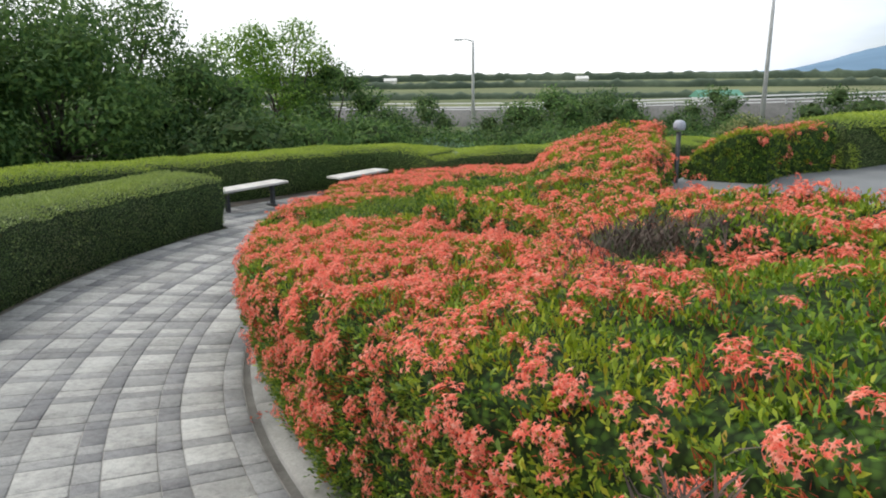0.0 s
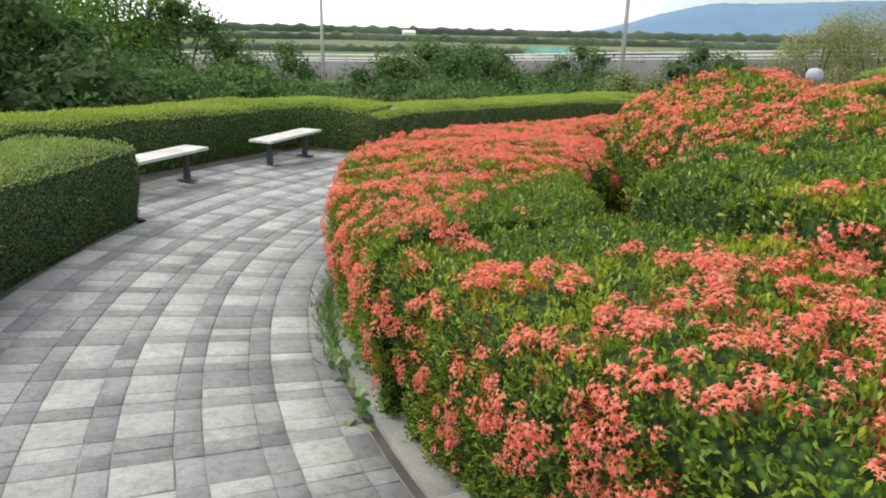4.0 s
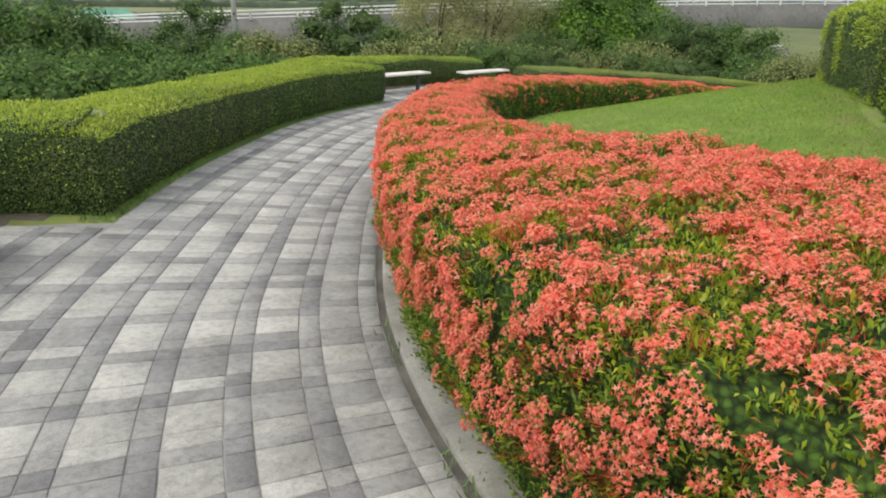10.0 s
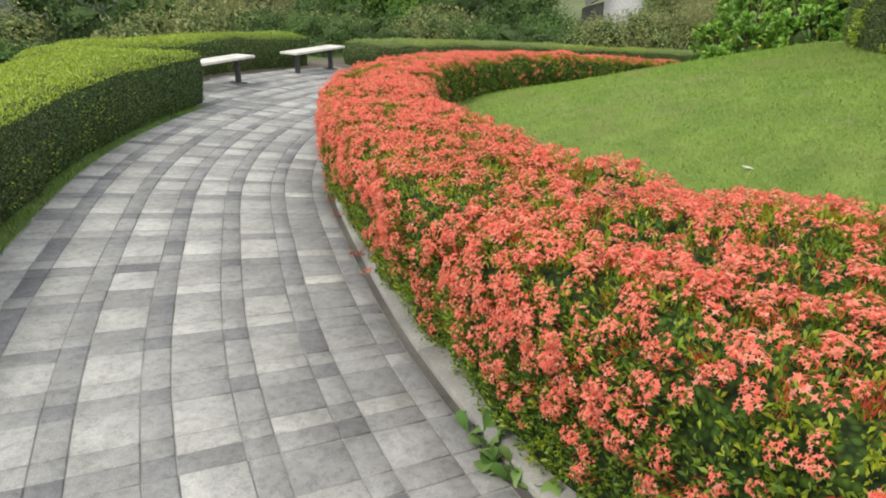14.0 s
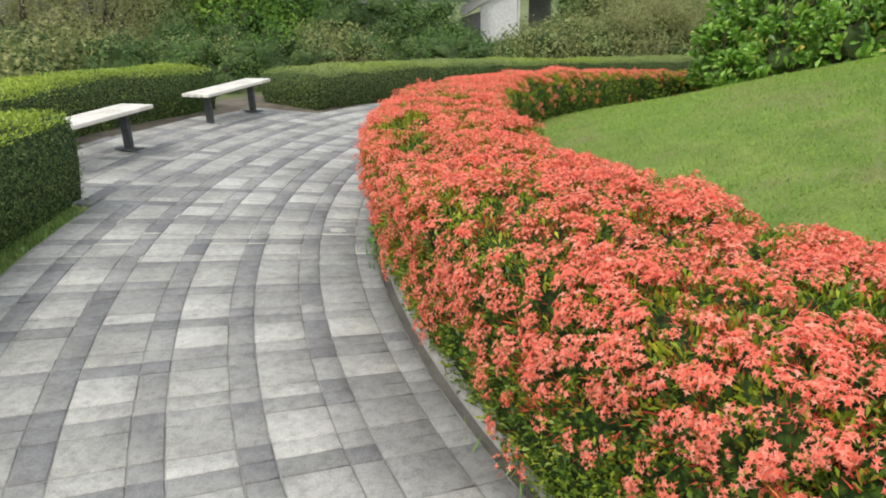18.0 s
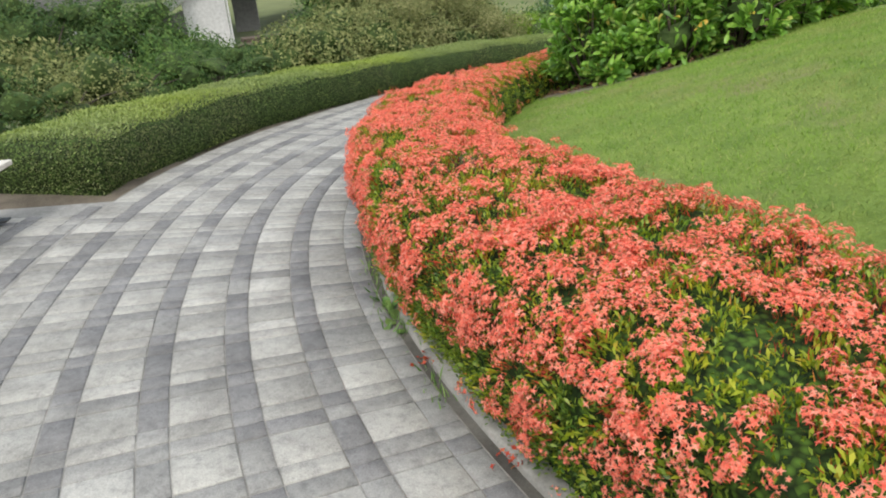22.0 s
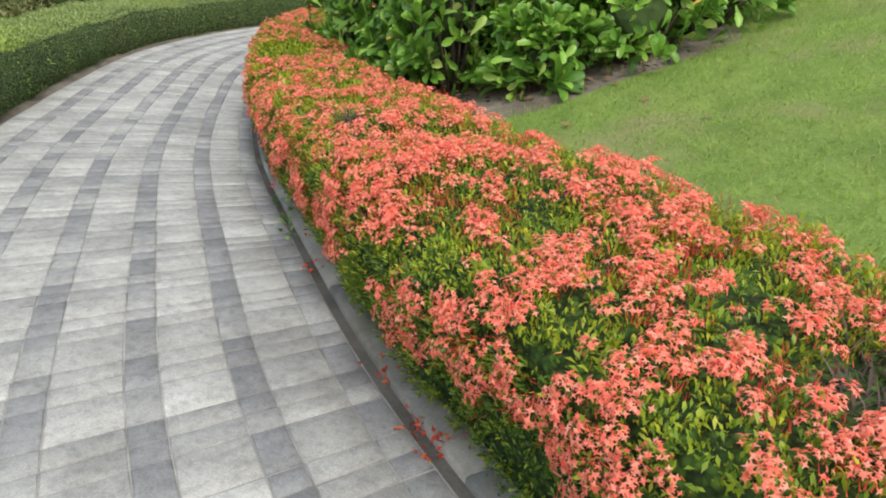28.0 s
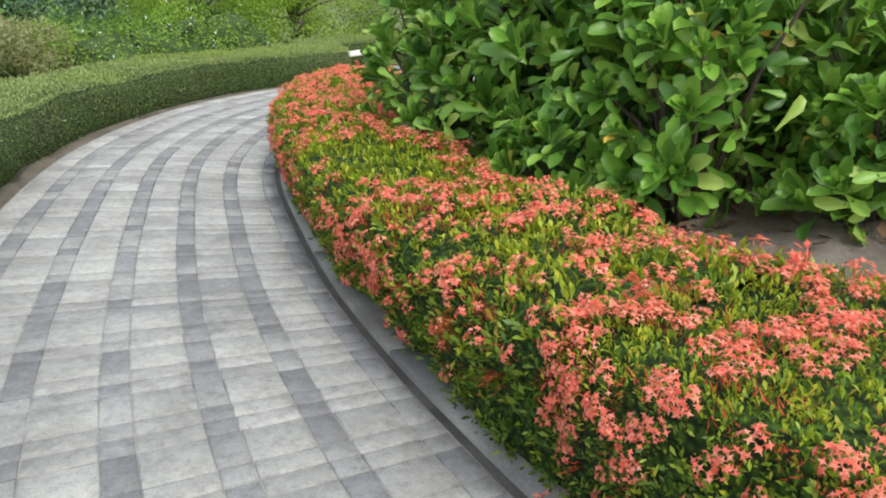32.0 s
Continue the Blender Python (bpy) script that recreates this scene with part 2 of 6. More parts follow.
M = {
    "paver_light": paver_mat("paver_light", (0.335, 0.338, 0.33), (0.45, 0.452, 0.443)),
    "paver_grey": paver_mat("paver_grey", (0.235, 0.239, 0.243), (0.32, 0.323, 0.324)),
    "paver_dark": paver_mat("paver_dark", (0.178, 0.181, 0.191), (0.24, 0.243, 0.255)),
    "paver_worn": paver_mat("paver_worn", (0.29, 0.292, 0.287), (0.38, 0.38, 0.372)),
    "gutter": rough_surface("gutter", (0.065, 0.062, 0.056), (0.15, 0.145, 0.132), 3.0, 60.0, 0.95, 0.6, 0.01, (0.07, 0.06, 0.045)),
    "joint": rough_surface("joint", (0.16, 0.16, 0.15), (0.36, 0.355, 0.34), 5.0, 90.0, 0.95),
    "concrete": rough_surface("concrete", (0.19, 0.19, 0.18), (0.36, 0.355, 0.335), 2.5, 70.0, 0.85, 0.5, 0.006, (0.13, 0.125, 0.10)),
    "mortar": rough_surface("mortar", (0.32, 0.32, 0.30), (0.52, 0.51, 0.48), 6.0, 80.0, 0.95),
    "soil": rough_surface("soil", (0.085, 0.072, 0.056), (0.20, 0.172, 0.136), 3.0, 45.0, 1.0, 0.8, 0.03),
    "bare_earth": rough_surface("bare_earth", (0.15, 0.125, 0.10), (0.30, 0.26, 0.215), 3.0, 45.0, 1.0, 0.8, 0.03, (0.12, 0.085, 0.06)),
    "weed_stem": rough_surface("weed_stem", (0.17, 0.22, 0.09), (0.30, 0.33, 0.15), 9.0, 60.0, 0.8),
    "lawn": rough_surface("lawn", (0.14, 0.235, 0.04), (0.245, 0.35, 0.07), 2.6, 40.0, 0.95, 1.0, 0.03, (0.27, 0.26, 0.12)),
    "field": rough_surface("field", (0.06, 0.09, 0.03), (0.17, 0.19, 0.07), 0.012, 0.25, 1.0, 0.3, 0.1, (0.22, 0.20, 0.11)),
    "asphalt": rough_surface("asphalt", (0.16, 0.17, 0.175), (0.22, 0.23, 0.235), 1.2, 120.0, 0.9, 0.3, 0.004),
    "grass": leafy("grass", ((0.0, (0.12, 0.23, 0.035)), (0.5, (0.21, 0.36, 0.06)), (0.85, (0.31, 0.45, 0.09)), (1.0, (0.42, 0.42, 0.18))), ((0.25, 0.29, 0.09), (0.38, 0.37, 0.16)), 1.4, rough=0.7, through_light=0.5, spec=0.1),
    "ixora_leaf": leafy("ixora_leaf", ((0.0, (0.055, 0.13, 0.016)), (0.35, (0.13, 0.25, 0.022)), (0.75, (0.27, 0.40, 0.03)), (0.93, (0.42, 0.46, 0.04)), (1.0, (0.40, 0.15, 0.04))), ((0.32, 0.41, 0.02), (0.55, 0.52, 0.04)), 1.3, through_light=0.35),
    "ixora_young_leaf": leafy("ixora_young_leaf", ((0.0, (0.16, 0.27, 0.02)), (0.5, (0.33, 0.42, 0.025)), (1.0, (0.55, 0.54, 0.05))), None, through_light=0.4),
    # also covers the hedge sides, where its depth stands in for shade
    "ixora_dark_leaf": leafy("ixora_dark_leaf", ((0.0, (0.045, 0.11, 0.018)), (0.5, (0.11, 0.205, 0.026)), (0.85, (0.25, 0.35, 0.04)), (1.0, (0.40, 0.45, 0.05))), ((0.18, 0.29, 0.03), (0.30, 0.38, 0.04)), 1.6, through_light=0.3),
    "petal": leafy("petal", ((0.0, (0.88, 0.16, 0.115)), (0.3, (0.97, 0.27, 0.18)), (0.75, (0.98, 0.38, 0.275)), (1.0, (0.99, 0.54, 0.43))), None, rough=0.6, through_light=0.45, spec=0.2),
    "bud": leafy("bud", ((0.0, (0.30, 0.04, 0.025)), (0.5, (0.52, 0.07, 0.04)), (0.85, (0.66, 0.13, 0.06)), (1.0, (0.70, 0.30, 0.07))), None, rough=0.6, through_light=0.25, spec=0.2),
    # bodies inside hedges and crowns, coloured dark for the shade within
    "ixora_core": shaded_inner_leaves("ixora_core", (0.016, 0.038, 0.008), (0.07, 0.14, 0.02)),
    "hedge_depth": shaded_inner_leaves("hedge_depth", (0.028, 0.048, 0.016), (0.10, 0.165, 0.042)),
    "crown_shade": rough_surface("crown_shade", (0.022, 0.042, 0.010), (0.062, 0.105, 0.025), 5.0, 60.0, 1.0),
    "twig": rough_surface("twig", (0.05, 0.036, 0.03), (0.13, 0.095, 0.075), 8.0, 60.0, 0.95),
    # shoots grow paler; the lit top and dimmer sides are put into colour too
    "hedge_leaf": leafy("hedge_leaf", ((0.0, (0.05, 0.095, 0.026)), (0.5, (0.10, 0.175, 0.042)), (0.85, (0.155, 0.24, 0.058)), (1.0, (0.24, 0.29, 0.10))), ((0.16, 0.16, 0.07), (0.26, 0.24, 0.11)), 0.5),
    "hedge_shoot": leafy("hedge_shoot", ((0.0, (0.25, 0.36, 0.035)), (0.5, (0.36, 0.47, 0.05)), (1.0, (0.48, 0.56, 0.085))), ((0.14, 0.24, 0.04), (0.26, 0.36, 0.06)), 0.35, through_light=0.4),
    "hedge_shoot_dull": leafy("hedge_shoot_dull", ((0.0, (0.17, 0.24, 0.075)), (0.5, (0.25, 0.33, 0.10)), (1.0, (0.34, 0.41, 0.15))), ((0.25, 0.36, 0.04), (0.38, 0.46, 0.07)), 0.3, through_light=0.35),
    "tree_leaf": leafy("tree_leaf", ((0.0, (0.05, 0.11, 0.035)), (0.5, (0.085, 0.165, 0.045)), (1.0, (0.17, 0.27, 0.07))), through_light=0.35, rough=0.65, spec=0.15),
    "tree_leaf_bright": leafy("tree_leaf_bright", ((0.0, (0.08, 0.18, 0.03)), (0.5, (0.15, 0.28, 0.04)), (1.0, (0.28, 0.42, 0.07))), through_light=0.4, rough=0.65, spec=0.15),
    "tree_leaf_lime": leafy("tree_leaf_lime", ((0.0, (0.13, 0.25, 0.03)), (0.5, (0.24, 0.40, 0.045)), (1.0, (0.42, 0.56, 0.09))), through_light=0.45, rough=0.65, spec=0.15),
    "tree_leaf_deep": leafy("tree_leaf_deep", ((0.0, (0.04, 0.10, 0.022)), (0.5, (0.07, 0.165, 0.03)), (1.0, (0.15, 0.28, 0.05))), through_light=0.35, rough=0.6, spec=0.2),
    "tree_leaf_dark": leafy("tree_leaf_dark", ((0.0, (0.042, 0.09, 0.034)), (0.5, (0.07, 0.13, 0.042)), (1.0, (0.14, 0.21, 0.065))), through_light=0.35, rough=0.65, spec=0.15),
    "tree_leaf_olive": leafy("tree_leaf_olive", ((0.0, (0.12, 0.165, 0.06)), (0.5, (0.21, 0.24, 0.09)), (1.0, (0.36, 0.37, 0.16))), through_light=0.4, rough=0.65, spec=0.15),
    "tree_leaf_pale": leafy("tree_leaf_pale", ((0.0, (0.17, 0.21, 0.085)), (0.5, (0.30, 0.32, 0.14)), (1.0, (0.48, 0.47, 0.24))), through_light=0.55, rough=0.65, spec=0.15),
    "tree_leaf_blue": leafy("tree_leaf_blue", ((0.0, (0.06, 0.13, 0.065)), (0.5, (0.085, 0.17, 0.085)), (1.0, (0.17, 0.28, 0.15)))),
    "bark": rough_surface("bark", (0.05, 0.042, 0.034), (0.13, 0.11, 0.09), 6.0, 40.0, 0.95, 0.8, 0.02),
    "naupaka": leafy("naupaka", ((0.0, (0.07, 0.175, 0.03)), (0.5, (0.165, 0.35, 0.045)), (0.85, (0.27, 0.48, 0.07)), (0.985, (0.40, 0.54, 0.13)), (1.0, (0.66, 0.42, 0.06))), None, rough=0.36, through_light=0.32, spec=0.45),
    "bench_plank": rough_surface("bench_plank", (0.52, 0.50, 0.46), (0.74, 0.72, 0.67), 4.0, 60.0, 0.7, 0.3, 0.003, (0.36, 0.33, 0.28)),
    "iron": rough_surface("iron", (0.035, 0.04, 0.045), (0.08, 0.085, 0.09), 9.0, 90.0, 0.55, 0.3, 0.002),
    "galvanised": rough_surface("galvanised", (0.50, 0.51, 0.52), (0.66, 0.67, 0.68), 2.0, 30.0, 0.5, 0.2, 0.003),
    "lamp_dome": rough_surface("lamp_dome", (0.34, 0.36, 0.42), (0.48, 0.50, 0.56), 6.0, 50.0, 0.35, 0.1, 0.002),
    "bridge": rough_surface("bridge", (0.125, 0.125, 0.122), (0.205, 0.205, 0.20), 0.25, 4.0, 0.9, 0.3, 0.02, (0.09, 0.09, 0.087)),
    "bridge_white": rough_surface("bridge_white", (0.50, 0.51, 0.52), (0.66, 0.67, 0.68), 0.3, 5.0, 0.85, 0.2, 0.01),
    # hills: the haze of distance is put into these blues
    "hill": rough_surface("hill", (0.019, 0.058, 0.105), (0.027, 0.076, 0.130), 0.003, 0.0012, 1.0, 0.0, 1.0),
    "hill_far_haze": rough_surface("hill_far_haze", (0.11, 0.20, 0.30), (0.135, 0.235, 0.345), 0.003, 0.001, 1.0, 0.0, 1.0),
    "far_wood": rough_surface("far_wood", (0.05, 0.075, 0.05), (0.08, 0.11, 0.07), 0.05, 0.4, 1.0, 0.3, 0.5),
    "far_bush": rough_surface("far_bush", (0.06, 0.11, 0.045), (0.12, 0.20, 0.07), 0.35, 2.5, 1.0, 0.8, 0.3),
    "roof_green": rough_surface("roof_green", (0.06, 0.22, 0.15), (0.10, 0.30, 0.21), 0.5, 6.0, 0.6),
    "white_wall": rough_surface("white_wall", (0.60, 0.60, 0.58), (0.76, 0.76, 0.74), 0.5, 6.0, 0.8),
    "sign_yellow": rough_surface("sign_yellow", (0.60, 0.42, 0.03), (0.72, 0.50, 0.05), 1.0, 8.0, 0.6),
    "dry_leaf": rough_surface("dry_leaf", (0.13, 0.07, 0.035), (0.26, 0.16, 0.08), 20.0, 90.0, 0.9),
    "weed": leafy("weed", ((0.0, (0.10, 0.22, 0.05)), (1.0, (0.24, 0.36, 0.11)))),
}

# ---- plan: all round the hill, in degrees about its middle ----
CX, CY = 8.0, 7.0
KERB = ((-20, 13.0), (-10, 13.6), (0, 14.0), (10, 13.95), (20, 13.4), (30, 12.53), (40, 11.85), (50, 11.35), (60, 11.12), (70, 10.95),
        (80, 10.68), (90, 10.38), (100, 10.06), (110, 9.72), (120, 9.38), (130, 9.24), (140, 9.22), (150, 9.39), (160, 9.58),
        (170, 9.74), (180, 9.78), (190, 9.78), (200, 9.77), (210, 9.74), (220, 9.73), (250, 9.72))
WIDTH = 2.19
A0, A1 = -16.0, 246.0


def smooth_table(table, a):
    xs = [p[0] for p in table]
    a = min(max(a, xs[0]), xs[-1] - 1e-6)
    i = max(j for j in range(len(xs) - 1) if xs[j] <= a)
    p = [table[min(max(k, 0), len(table) - 1)] for k in (i - 1, i, i + 1, i + 2)]
    h = p[2][0] - p[1][0]
    u = (a - p[1][0]) / h
    m0 = (p[2][1] - p[0][1]) / max(p[2][0] - p[0][0], 1e-6) * h
    m1 = (p[3][1] - p[1][1]) / max(p[3][0] - p[1][0], 1e-6) * h
    return (2 * u ** 3 - 3 * u ** 2 + 1) * p[1][1] + (u ** 3 - 2 * u ** 2 + u) * m0 + (3 * u ** 2 - 2 * u ** 3) * p[2][1] + (u ** 3 - u ** 2) * m1


def kerb_r(a):
    return smooth_table(KERB, a)


def at(a, r, z=None):
    x, y = CX + r * math.cos(radians(a)), CY + r * math.sin(radians(a))
    return Vector((x, y, ground(x, y) if z is None else z))


def polar(x, y):
    a = math.degrees(math.atan2(y - CY, x - CX))
    return (a + 360 if a < -62 else a), math.hypot(x - CX, y - CY)


def ramp_z(a, r):
    """The sloping walk: falls clockwise and leans towards its inner gutter."""
    a = max(min(a, 232.0), -40.0)
    u = (200 - a) / 100
    v = min(u, 1.65)
    z = -0.4115 - 1.851 * v + 1.820 * v * v - 0.871 * v ** 3
    return z - 1.9 * (u - v) + 0.0623 * (min(max(r, 8.5), 14.5) - 10)


TOP_Z = 0.15


def ease(v, a, b):
    v = min(max((v - a) / (b - a), 0.0), 1.0)
    return v * v * (3 - 2 * v)


def ground(x, y):
    a, r = polar(x, y)
    if a > 250:  # the back of the hill, never passed
        k = (a - 250) / 48.0
        k = min(k, 1.0)
        walk_z = ramp_z(232, r) * (1 - k) + ramp_z(-40, r) * k
        ri = 9.72 * (1 - k) + 12.5 * k
    else:
        ri = kerb_r(a)
        walk_z = ramp_z(a, r)
    d = ri - r
    if d > 0.30:
        k = min((d - 0.30) / (ri - 0.3 - 3.2), 1.0)
        k = k * (1.16 - 0.16 * k)
        z = walk_z + 0.02
        z = z + (TOP_Z - z) * min(k, 1.0)
        return z
    out = r - ri - WIDTH
    if out < 2.6:
        return walk_z - (0.02 if d < 0.12 else 0.0)
    k = ease(out, 2.6, 26.0)
    far = -5.2
    z = walk_z + (far - walk_z) * k
    return z


def part(name, mesh, mat, parent=None, label="", kind=""):
    ob = new(name, mesh)
    if mat is not None and not mesh.materials:
        mesh.materials.append(M[mat] if isinstance(mat, str) else mat)
    if parent is not None:
        ob.parent = parent
    if label or kind:
        tagged(ob, label=label, kind=kind)
    return ob


def from_bm(name, bm, smooth=False):
    me = bpy.data.meshes.new(name)
    bm.normal_update()
    bm.to_mesh(me)
    bm.free()
    if smooth:
        me.polygons.foreach_set("use_smooth", [True] * len(me.polygons))
    return me


def from_np(name, v, f, smooth=False):
    """A mesh from arrays of places and of equal-sized faces."""
    v, f = np.asarray(v, dtype=np.float32), np.asarray(f, dtype=np.int32)
    me = bpy.data.meshes.new(name)
    me.vertices.add(len(v))
    me.vertices.foreach_set("co", v.ravel())
    me.loops.add(f.size)
    me.loops.foreach_set("vertex_index", f.ravel())
    me.polygons.add(len(f))
    me.polygons.foreach_set("loop_start", np.arange(0, f.size, f.shape[1], dtype=np.int32))
    if smooth:
        me.polygons.foreach_set("use_smooth", np.ones(len(f), dtype=bool))
    me.update(calc_edges=True)
    return me


def grid_faces(n, m, closed=False):
    f = []
    for i in range(n - 1 if not closed else n):
        for j in range(m - 1):
            a, b = i * m + j, ((i + 1) % n) * m + j
            f.append((a, b, b + 1, a + 1))
    return f


def box(bm, size, m, bevel=0.0):
    g = bmesh.ops.create_cube(bm, size=1.0, matrix=m @ Matrix.Diagonal((*size, 1)))
    if bevel:
        e = {x for v in g["verts"] for x in v.link_edges}
        bmesh.ops.bevel(bm, geom=list(e), offset=bevel, segments=2, profile=0.5, affect="EDGES")
    return bm


def tube(bm, pts, radii, sides=8):
    """A tapering tube along points."""
    rings = []
    pts = [Vector(p) for p in pts]
    for i, p in enumerate(pts):
        d = (pts[min(i + 1, len(pts) - 1)] - pts[max(i - 1, 0)]).normalized()
        q = d.to_track_quat("Z", "Y")
        rings.append([bm.verts.new(p + q @ Vector((math.cos(k * math.tau / sides) * radii[i], math.sin(k * math.tau / sides) * radii[i], 0))) for k in range(sides)])
    for a, b in zip(rings, rings[1:]):
        for k in range(sides):
            bm.faces.new((a[k], a[(k + 1) % sides], b[(k + 1) % sides], b[k]))
    bm.faces.new(rings[0][::-1])
    bm.faces.new(rings[-1])
    return bm


# leaf shapes: places (length along y, width along x, lift along z) and quads
LEAF = (np.array(((0, 0, 0), (0.5, 0.45, 0.10), (0, 1, 0.0), (-0.5, 0.45, 0.10))) * (0.42, 1, 1), ((0, 1, 2, 3),))
BLADE = (np.array(((-0.06, 0, 0), (0.06, 0, 0), (0.03, 0.6, 0.10), (0.0, 1.0, 0.30))), ((0, 1, 2, 3),))


def _star():
    """A four-petalled flower: two crossing slips, pointed and lifted at the waist."""
    v, f = [], []
    for k in range(2):
        c, q = math.cos(k * math.pi / 2), math.sin(k * math.pi / 2)
        v += [(c * x - q * y, q * x + c * y, z + 0.03 * k) for x, y, z in ((0, -1.0, -0.12), (0.31, 0, 0.10), (0, 1.0, -0.12), (-0.31, 0, 0.10))]
        f.append((4 * k, 4 * k + 1, 4 * k + 2, 4 * k + 3))
    return np.array(v), tuple(f)


SPOON = (np.array(((0, 0, 0), (0.5, 0.62, 0.12), (0, 1, -0.04), (-0.5, 0.62, 0.12))) * (0.36, 1, 1), ((0, 1, 2, 3),))
NEEDLE = (np.array(((-0.07, 0, 0), (0.07, 0, 0), (0.06, 1.0, 0.02))), ((0, 1, 2),))
STAR = _star()
TRI = (np.array(((-0.22, 0.3, 0.06), (0.22, 0.3, 0.06), (0.0, 1.0, 0.0))), ((0, 1, 2),))
NIB = (np.array(((-0.07, 0, 0), (0.07, 0, 0), (0.0, 1.0, 0.2))), ((0, 1, 2),))


def scatter(name, places, ups, sizes, shape, rng, lean=0.6, vary=(0.6, 1.3)):
    """One mesh of many small shapes: each stands at its place, its length tilted from the given normal."""
    n = len(places)
    v, f = shape
    ups = ups / np.maximum(np.linalg.norm(ups, axis=1, keepdims=True), 1e-6)
    rnd = rng.normal(size=(n, 3))
    side = np.cross(ups, rnd)
    side /= np.maximum(np.linalg.norm(side, axis=1, keepdims=True), 1e-6)
    other = np.cross(ups, side)
    k = lean if np.ndim(lean) else np.full(n, lean)
    k = (k * rng.uniform(vary[0], vary[1], n))[:, None]
    along = ups * np.cos(k) + other * np.sin(k)      # the leaf's length
    face = -ups * np.sin(k) + other * np.cos(k)      # its face
    s = sizes[:, None, None]
    out = places[:, None, :] + s * (v[None, :, 0:1] * side[:, None, :] + v[None, :, 1:2] * along[:, None, :] - v[None, :, 2:3] * face[:, None, :])
    faces = np.asarray(f)[None, :, :] + (np.arange(n) * len(v))[:, None, None]
    return from_np(name, out.reshape(-1, 3), faces.reshape(-1, len(f[0])))


def sample_mesh(v, f, count, rng):
    """Random places and normals on quads, by area."""
    v, f = np.asarray(v), np.asarray(f)
    a, b, c, d = (v[f[:, k]] for k in range(4))
    nrm = np.cross(c - a, d - b)
    area = np.linalg.norm(nrm, axis=1) / 2
    i = rng.choice(len(f), size=count, p=area / area.sum())
    s, t = rng.random((count, 1)), rng.random((count, 1))
    p = (a[i] * (1 - s) + b[i] * s) * (1 - t) + (d[i] * (1 - s) + c[i] * s) * t
    n = nrm[i] / np.maximum(np.linalg.norm(nrm[i], axis=1, keepdims=True), 1e-9)
    return p, n


def area_of(v, f):
    v, f = np.asarray(v), np.asarray(f)
    return float(np.linalg.norm(np.cross(v[f[:, 2]] - v[f[:, 0]], v[f[:, 3]] - v[f[:, 1]]), axis=1).sum() / 2)


def bumpy(v, amount, scale, seed=0.0):
    """Pushes places about by smooth noise."""
    out = []
    for p in v:
        q = Vector(p) * scale + Vector((seed, seed * 1.7, 0))
        out.append(Vector(p) + noise.noise_vector(q) * amount)
    return np.array(out)


rng = np.random.default_rng(7)

# ---- ground ----
def rim(a, extra=0.0):
    r = kerb_r(a) + WIDTH + extra
    return CX + r * math.cos(radians(a)), CY + r * math.sin(radians(a))


BAY1 = [rim(a, -0.03) for a in range(138, 166, 3)] + [rim(165, -0.03), (-4.35, 11.15), (-1.75, 15.25)]
BAY3 = [rim(a, -0.03) for a in range(-19, -7, 3)] + [rim(-8, -0.03), rim(-8.5, 1.7), rim(-13, 1.75), rim(-19, 1.7)]
BAY2 = [rim(a, -0.03) for a in range(71, 94, 3)] + [rim(93.5, -0.03), (7.2, 20.55), (9.6, 20.95), (12.25, 20.45)]


def within(x, y, poly):
    hit, n = False, len(poly)
    for i in range(n):
        (x1, y1), (x2, y2) = poly[i], poly[(i + 1) % n]
        if (y1 > y) != (y2 > y) and x < (x2 - x1) * (y - y1) / (y2 - y1) + x1:
            hit = not hit
    return hit

radii = [0.01] + [0.6 * k for k in range(1, 12)] + [7.0 + 0.25 * k for k in range(0, 42)] + [18, 19.5, 21, 23, 25, 28, 32, 37, 44, 54, 70, 95, 130, 190, 300, 500, 900, 1600, 3000, 4800]
gv = []
for k in range(180):
    ang = k * 2.0
    for r in radii:
        x, y = CX + r * math.cos(radians(ang)), CY + r * math.sin(radians(ang))
        z = ground(x, y)
        a, rr = polar(x, y)
        if a < 250 and (0.05 > kerb_r(a) - rr > -WIDTH or any(within(x, y, c) for c in (BAY1, BAY2, BAY3))):
            z -= 0.10
        gv.append((x, y, z - 0.004))
me = from_np("ground", gv, grid_faces(180, len(radii), True), True)
me.materials.append(M["field"])
me.materials.append(M["lawn"])
me.materials.append(M["soil"])
idx = []
for i in range(180):
    for j in range(len(radii) - 1):
        rr = radii[j]
        a = i * 2.0 + 1
        a = a if a < 298 else a - 360
        kr = kerb_r(a) if a < 250 else 10.5
        idx.append(1 if not A0 < a < A1 and rr < kr + WIDTH + 1.9 else 2 if 172 < a < 200 and kr - 3.4 < rr < kr else 1 if rr < kr - 1.0 or (86 < a < 140 and rr < kr + WIDTH + 0.6) else (2 if rr < kr + WIDTH + 1.9 else 0))
me.polygons.foreach_set("material_index", idx)
tagged(new("ground", me), "grassy garden hill falling away to wide green fields", "ground", kind="structure")

# ---- the walk: bedding, pavers, gutter and kerb ----
def band(a0, a1, step, offs, lift):
    """A strip that follows the kerb: offs are distances outward from it."""
    n = max(2, int(abs(a1 - a0) / step) + 1)
    v = []
    for i in range(n):
        a = a0 + (a1 - a0) * i / (n - 1)
        kr = kerb_r(a)
        for o, h in zip(offs, lift):
            x, y = CX + (kr + o) * math.cos(radians(a)), CY + (kr + o) * math.sin(radians(a))
            v.append((x, y, ramp_z(a, kr + o) + h))
    return v, grid_faces(n, len(offs))


v, f = band(A1, A0, 1.0, (-0.03, WIDTH + 0.02), (-0.007, -0.007))
